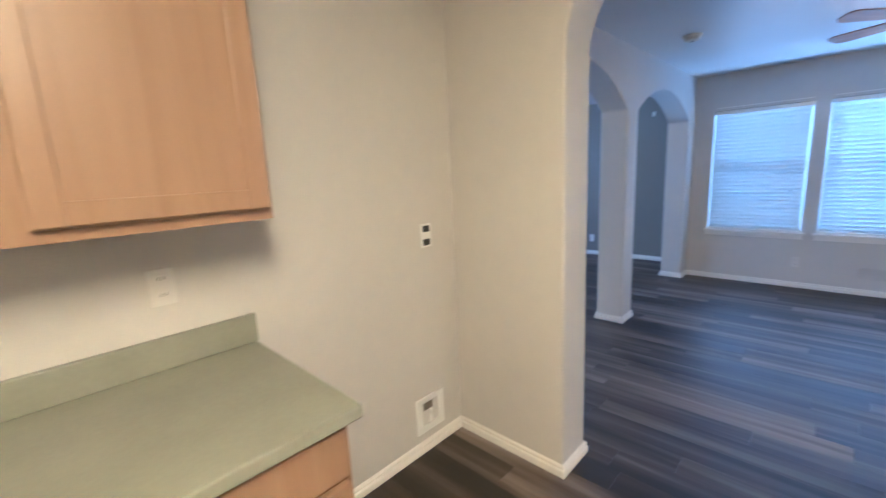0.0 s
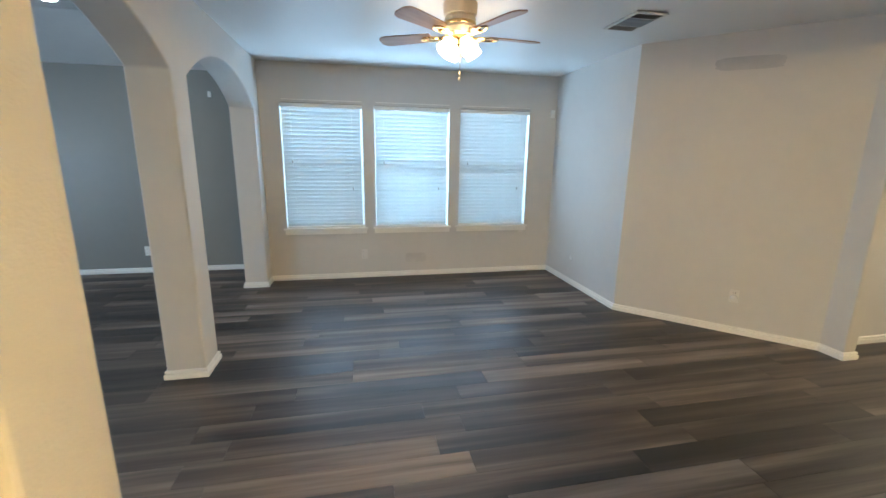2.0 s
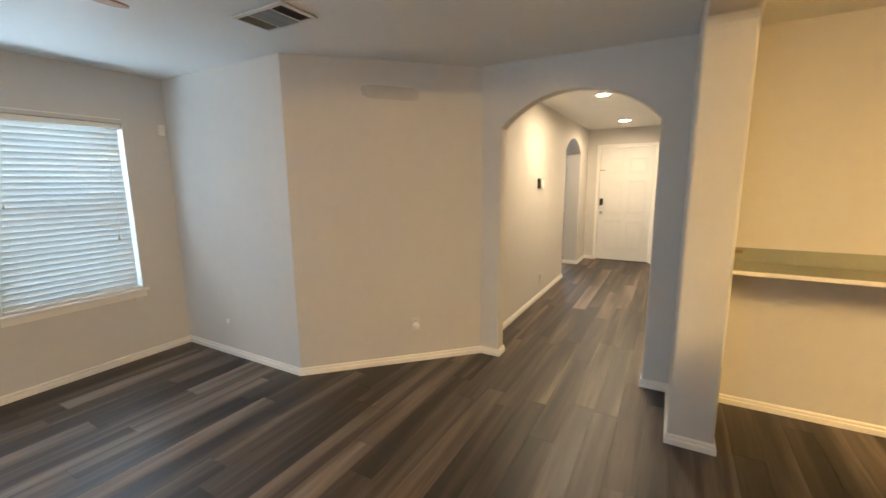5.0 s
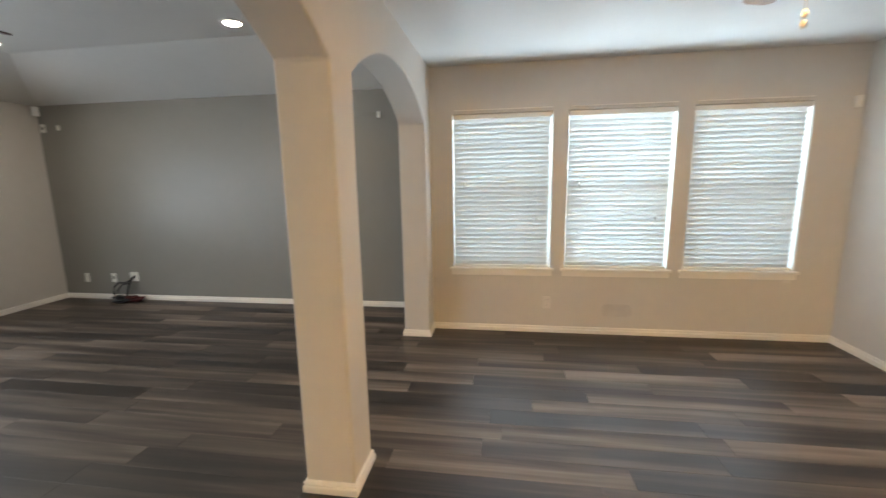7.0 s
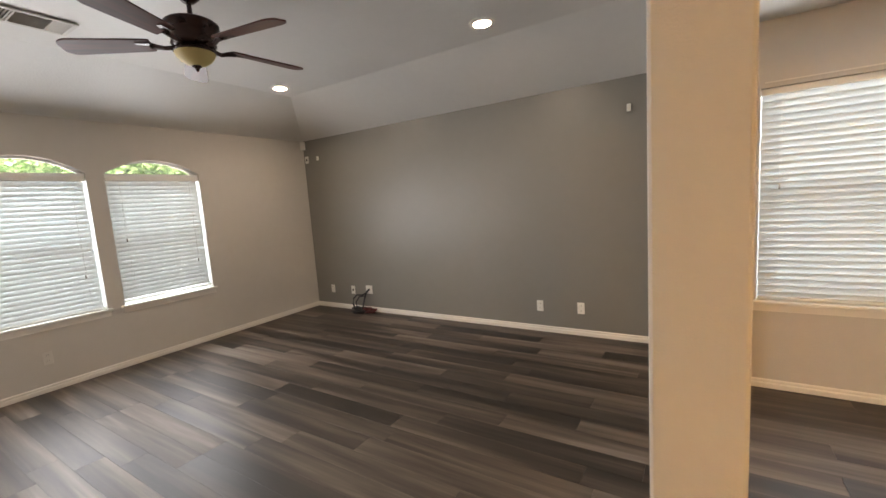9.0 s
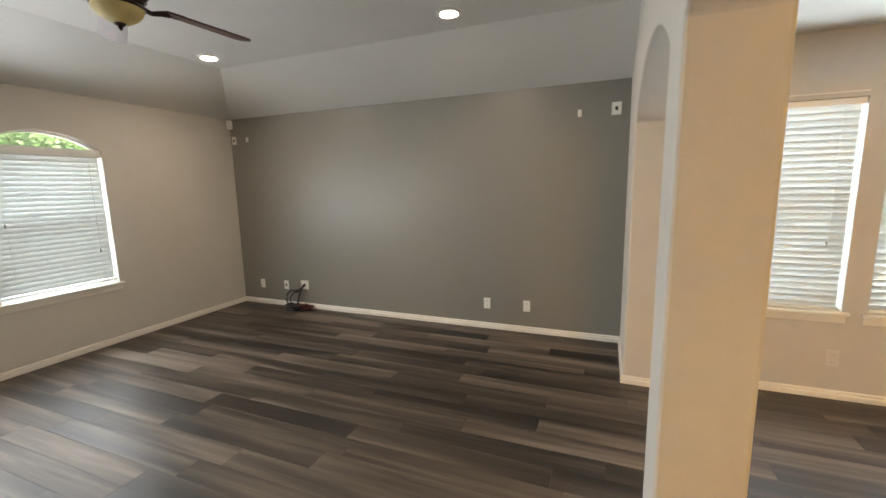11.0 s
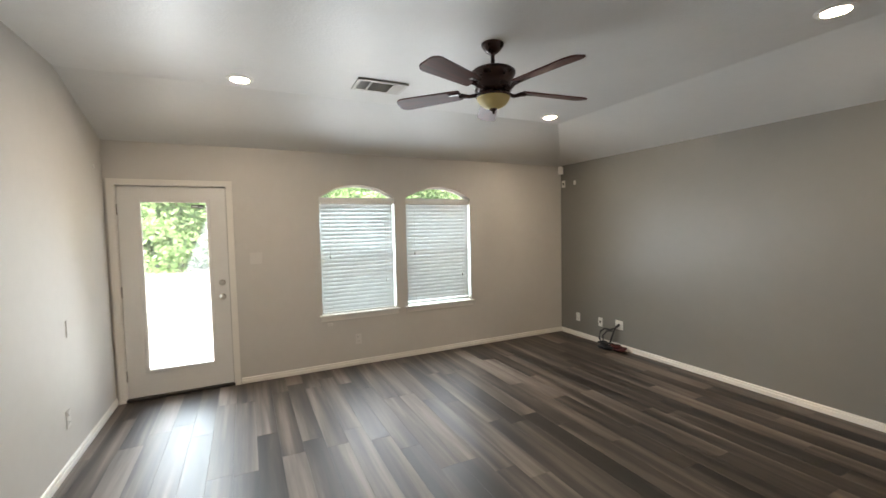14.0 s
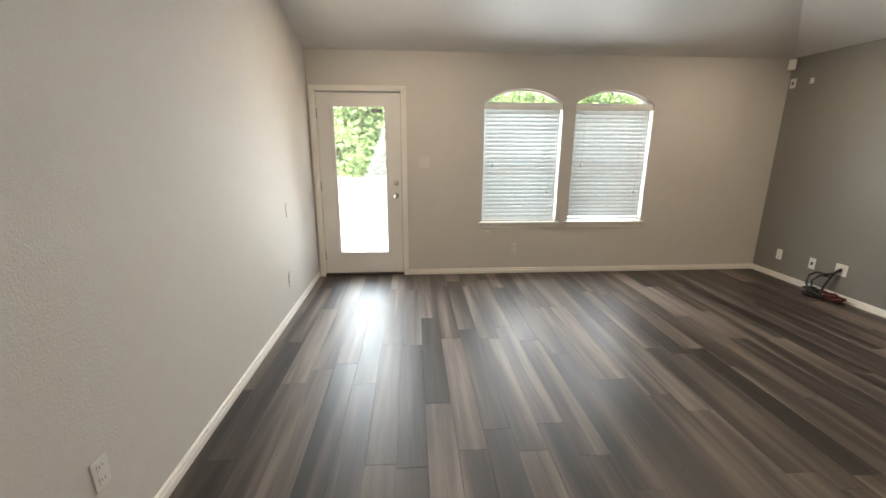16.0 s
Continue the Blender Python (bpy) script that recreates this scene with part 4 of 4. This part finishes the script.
lo = thing("base_cabinet", pose(0, 0, 0), "light maple base cabinet with stacked drawers", "base cabinet")
bm = bmesh.new()
box(KW + 0.001, -0.605, -1.5, 0.75, 0.10, 0.866, bm), box(KW + 0.001, -0.653, -1.5, 0.75, 0.001, 0.10, bm)
part("body", bm, CABINET, lo)
# Thin dark sheet paints the shade in the gaps between drawer fronts.
part("gap_shade", box(-0.6045, -0.6025, -1.49, 0.742, 0.11, 0.864), GAPSHADE, lo)
for y0, y1 in ((0.28, 0.732), (-0.2, 0.256), (-0.68, -0.224)):
    for z0, z1 in ((0.70, 0.838), (0.53, 0.682), (0.33, 0.512), (0.12, 0.312)):
        cabinet_front(lo, "drawer_front", -0.602, y0, y1, z0, z1, False)

ct = thing("kitchen_counter", pose(0, 0, 0), "green laminate countertop with a low backsplash", "countertop")
part("worktop", box(KW + 0.001, -0.540, -1.55, 0.764, 0.872, 0.91, bevel=0.006), LAMINATE, ct)
part("backsplash", box(KW + 0.001, KW + 0.022, -1.55, 0.768, 0.9105, 1.014, bevel=0.004), LAMINATE, ct)

outlet(facing(KW, 0.51, 1.17, "+x"))
o = thing("wall_outlet", facing(KW, 1.643, 1.168, "+x"), "white wall outlet with dark sockets", "outlet", "wall outlets")
part("cover_plate", box(-0.036, 0.036, -0.006, -0.0005, -0.06, 0.06, bevel=0.002), PLASTIC, o)
for z in (-0.034, 0.034):
    part("socket", box(-0.022, 0.022, -0.009, -0.0062, z - 0.016, z + 0.016, bevel=0.003), DARKSLOT, o, "dark socket")
ib = thing("water_valve_box", facing(KW, 1.603, 0.212, "+x"), "recessed white water valve box low on the kitchen wall", "valve box")
bm = bmesh.new()
for q in ((-0.1, 0.1, 0.07, 0.1), (-0.1, 0.1, -0.1, -0.06), (-0.1, -0.06, -0.06, 0.07), (0.06, 0.1, -0.06, 0.07)):
    box(q[0], q[1], -0.011, -0.0005, q[2], q[3], bm)
part("flange", bm, PLASTIC, ib, bevel=0.003)
part("recess", box(-0.06, 0.06, -0.002, -0.0004, -0.06, 0.07), IVORY, ib)
# The recess is flat; this dark patch paints the shade in its depth.
part("recess_shade", box(-0.045, 0.02, -0.0035, -0.0022, 0.02, 0.062, bevel=0.0006), HINGE, ib, "dark patch for the shaded part of the recess")
part("valve", tube([(0.0, -0.003, -0.055), (0.0, -0.012, -0.02), (0.0, -0.012, 0.02)], 0.009, 8), PLASTIC, ib)

# half wall with the raised curved bar
BX0, BX1 = 0.416, 2.31
structure("wall_bar", box(BX0, BX1, 1.167, 1.30, -0.05, 1.065), PAINT, "painted half wall with rounded corners below the bar", bevel=0.018)
bar = thing("bar_counter", pose(0, 0, 0), "raised green laminate bar top with a curved edge", "bar counter")
outline = [(0.386, 1.135), (2.334, 1.135), *arc(1.36, 0.974, 1.425, 0.168, 28)[::-1]]
bm = prism(outline, 1.066, 1.113, "z")
part("bar_top", bm, LAMINATE, bar, bevel=0.006)
part("corbel_trim", box(BX0 + 0.03, BX1 - 0.03, 1.301, 1.318, 1.02, 1.0655, bevel=0.004), PAINT, bar, "painted trim under the bar top")
lcb = thing("base_cabinet", pose(0, 0, 0), "light maple base cabinet under the bar counter", "base cabinet")
part("body", box(BX0 + 0.03, BX1, 0.62, 1.165, 0.001, 0.866), CABINET, lcb)
lct = thing("sink_counter", pose(0, 0, 0), "green laminate counter below the raised bar", "countertop")
part("worktop", box(BX0 + 0.02, BX1, 0.58, 1.153, 0.867, 0.905, bevel=0.006), LAMINATE, lct)
part("backsplash", box(BX0 + 0.045, BX1, 1.154, 1.166, 0.9055, 1.015), LAMINATE, lct)

led = thing("wall_ledge", pose(0, 0, 0), "beige laminate ledge with a white front edge on the kitchen wall", "ledge")
part("ledge_top", box(3.2, HX + 0.019, -0.6, K0 - 0.001, 0.972, 1.0), LAMINATE, led)
part("edge_strip", box(3.192, 3.1995, -0.6, K0 - 0.001, 0.972, 0.996), TRIM, led, "white edge strip")
part("backsplash", box(HX + 0.004, HX + 0.019, -0.6, K0 - 0.001, 1.0005, 1.095), LAMINATE, led)
part("cleat", box(HX - 0.001, HX + 0.019, -0.6, K0 - 0.001, 0.92, 0.9715), TRIM, led)
tag = thing("price_tag", pose(3.485, 1.765, 1.07), "small yellow tag stuck to the ledge backsplash", "tag")
part("card", box(-0.003, -0.0015, -0.03, 0.03, -0.012, 0.012), BRASS, tag)

kl = thing("kitchen_light", pose(1.0, 0.05, CZ), "lit rectangular ceiling light of the kitchen", "ceiling light")
part("frame", box(-0.62, 0.62, -0.16, 0.16, -0.03, -0.0005, bevel=0.006), PLASTIC, kl)
part("diffuser", box(-0.6, 0.6, -0.145, 0.145, -0.085, -0.031, bevel=0.015), KITCHENLENS, kl, "glowing white diffuser")

# ---- hall ----
th = thing("thermostat", facing(5.41, HL, 1.48, "-y"), "white thermostat with a dark screen on the hall wall", "thermostat")
part("housing", box(-0.065, 0.07, -0.025, -0.0005, -0.055, 0.055, bevel=0.006), PLASTIC, th)
al = thing("alarm_keypad", facing(5.29, HL, 1.49, "-y"), "dark alarm keypad on the hall wall", "alarm keypad")
part("screen", box(-0.038, 0.038, -0.028, -0.0005, -0.06, 0.06, bevel=0.006), BLACK, al, "dark panel")
outlet(facing(5.50, HL, 0.24, "-y"))

# ---- loose cables under the plate ----
cb = thing("cable_bundle", pose(-5.05, 6.72, 0.0), "black and dark red cables coiled on the floor", "cables")
rng = random.Random(5)
part("black_cable", tube([(0.0, 0.088, 0.30), (0.0, 0.06, 0.285), (-0.02, 0.04, 0.22), (-0.06, 0.03, 0.10), (-0.05, 0.0, 0.03), (-0.02, -0.03, 0.008)], 0.0105, 8), CABLE, cb, "", True)
part("black_cable", tube([(0.012, 0.088, 0.295), (0.0, 0.05, 0.265), (-0.06, 0.02, 0.235), (-0.13, 0.0, 0.24), (-0.19, -0.01, 0.19), (-0.20, -0.02, 0.11), (-0.16, -0.03, 0.05), (-0.09, -0.03, 0.02)], 0.0105, 8), CABLE, cb, "", True)
part("black_cable", tube([(-0.005, 0.088, 0.29), (-0.03, 0.05, 0.22), (-0.11, 0.02, 0.21), (-0.16, 0.0, 0.14), (-0.13, -0.02, 0.06), (-0.06, -0.04, 0.01)], 0.009, 8), CABLE, cb, "", True)
for k, (cx, cy, rr, material) in enumerate(((-0.09, -0.05, 0.085, CABLE), (-0.05, -0.03, 0.10, CABLE), (-0.11, -0.06, 0.06, CABLE), (0.08, 0.0, 0.065, REDCABLE), (0.11, 0.015, 0.07, REDCABLE), (0.06, -0.03, 0.055, REDCABLE))):
    ph = rng.uniform(0, 6)
    pts = [(cx + rr * (1 + 0.15 * math.sin(3 * a + k)) * math.cos(a + ph), cy + rr * 0.7 * math.sin(a + ph), 0.022 + 0.024 * (k % 3) + 0.008 * math.sin(2 * a + k)) for a in [12.4 * i / 60 for i in range(61)]]
    part("cable_coil", tube(pts, 0.013, 7), material, cb, "" if k < 3 else "dark red coil", True)
part("power_adapter", box(-0.15, -0.07, -0.09, -0.04, 0.001, 0.03, bevel=0.004), BLACK, cb)


# ---- outside ----
structure("ground", box(-220, 220, -220, 220, -0.4, -0.15), SOIL, "pale sunlit open ground", "ground")
structure("patio", box(-9.2, WO - 0.005, 0.2, 5.0, -0.149, -0.03, bevel=0.01), CONCRETE, "pale concrete patio slab by the door", "patio")


def tree(x, y, h, spread, seed):
    rng = random.Random(seed)
    t = thing("tree", pose(x, y, -0.15, 0, 0, rng.uniform(0, 360)), "leafy green tree with a full low crown", "tree", "trees behind the yard")
    trunk = tube([(0, 0, 0), (0.05, 0.02, h * 0.2), (0.0, 0.1, h * 0.45), (0.1, 0.05, h * 0.8)], [0.2, 0.16, 0.11, 0.03], 10)
    limbs = []
    for k in range(11):
        a, z0 = rng.uniform(0, 6.28), h * rng.uniform(0.12, 0.6)
        r = spread * rng.uniform(0.55, 0.95)
        tip = (r * math.cos(a), r * math.sin(a), z0 + h * rng.uniform(0.02, 0.3))
        tube([(0, 0, z0), (tip[0] * 0.5, tip[1] * 0.5, (z0 + tip[2]) / 2 + 0.2), tip], [0.07, 0.045, 0.015], 6, trunk)
        limbs.append(tip)
    part("trunk", trunk, BARK, t)
    verts, faces = ([], []), ([], [])
    centres = limbs + [(rng.gauss(0, spread * 0.5), rng.gauss(0, spread * 0.5), h * rng.uniform(0.03, 0.95)) for _ in range(70)]
    for c in centres:
        size = spread * rng.uniform(0.22, 0.42)
        for _ in range(150):
            d = Vector((rng.gauss(0, 1), rng.gauss(0, 1), rng.gauss(0, 0.8))) * size * 0.5
            p = Vector(c) + d
            p.z = max(p.z, 0.1)
            q = Euler((rng.uniform(-1.2, 1.2), rng.uniform(-1.2, 1.2), rng.uniform(0, 6.28))).to_matrix()
            s, k = rng.uniform(0.08, 0.16), int(rng.random() < 0.35)
            b = len(verts[k])
            for u in ((-0.5, -1, 0), (0.5, -0.6, 0.1), (0.45, 0.5, 0.08), (0, 1.2, -0.1), (-0.5, 0.4, 0.1)):
                verts[k].append(p + q @ (Vector(u) * s))
            faces[k].append((b, b + 1, b + 2, b + 3, b + 4))
    for k in (0, 1):
        me = bpy.data.meshes.new("crown")
        me.from_pydata([tuple(v) for v in verts[k]], [], faces[k])
        me.materials.append((LEAF, LEAFDARK)[k])
        ob = new("crown", me)
        ob.parent = t
    return t


for k, (x, y, h, s) in enumerate(((-27, -7.5, 5.6, 3.4), (-26, -3.5, 5.0, 3.2), (-25, -0.5, 5.6, 3.2), (-26, 2.6, 5.0, 3.2), (-28, 5.5, 6.2, 3.2), (-24, 8.5, 5.0, 2.8), (-26, 12.5, 6.2, 3.2), (-23, 16.5, 5.6, 3.0), (-27, 21, 6.2, 3.2))):
    tree(x, y, h, s, 20 + k)

# ---- floor ----
floor = structure("floor", box(WO, FD + 0.15, -1.75, N + 0.15, -0.15, -0.0085), BEDDING, "dark grey-brown wood-look plank floor", "floor")
ROOMS = [(-6.2, -1.2, 1.4, 6.95), (-1.3, 3.7, 1.8, 6.3), (3.4, 8.68, 2.05, 3.72), (5.95, 8.68, 3.6, 5.65), (-1.3, 3.6, -1.7, 2.0)]
PW, PL = 0.152, 1.22


def plank_verts(l, w=PW - 0.0006):
    c = 0.0007
    b = [(-l / 2, -w / 2, -0.008), (l / 2, -w / 2, -0.008), (l / 2, w / 2, -0.008), (-l / 2, w / 2, -0.008)]
    m = [(x, y, -c) for x, y, z in b]
    t = [(x - math.copysign(c, x), y - math.copysign(c, y), 0) for x, y, z in b]
    return b + m + t


PFACES = [(3, 2, 1, 0), (8, 9, 10, 11)] + [(a + i, a + (i + 1) % 4, a + 4 + (i + 1) % 4, a + 4 + i) for a in (0, 4) for i in range(4)]
PMESH, rest_v, rest_f, made = {}, [], [], 0
rng = random.Random(11)
y = -1.74
while y < N + 0.12:
    x = WO - rng.uniform(0, PL)
    while x < FD + 0.1:
        low, high = (KW - 0.05, HX + 0.1) if y < 1.3 else (WO + 0.02, FD + 0.13)
        a, b = max(x, low), min(x + PL - 0.0006, high)
        x += PL
        cy = y + PW / 2
        if b - a < 0.03 or not any(a < r1 and b > r0 and y < r3 and y + PW > r2 for r0, r1, r2, r3 in ROOMS):
            continue
        l, cx = round(b - a, 3), (a + b) / 2
        if -6.15 < cx < 2.35 and 1.9 < cy < 6.75 and made < 300:
            if l not in PMESH:
                me = bpy.data.meshes.new("plank")
                me.from_pydata(plank_verts(l), [], PFACES)
                me.materials.append(PLANK)
                PMESH[l] = me
            p = new("plank", PMESH[l])
            p.parent = floor
            p.location = (cx, cy, 0)
            made += 1
        else:
            k = len(rest_v)
            rest_v += [(u + cx, v + cy, w) for u, v, w in plank_verts(l)]
            rest_f += [tuple(i + k for i in f) for f in PFACES]
    y += PW
me = bpy.data.meshes.new("planks")
me.from_pydata(rest_v, [], rest_f)
me.materials.append(PLANKREST)
rest = new("planks", me)
rest.parent = floor
rest["kind"] = "stuff"
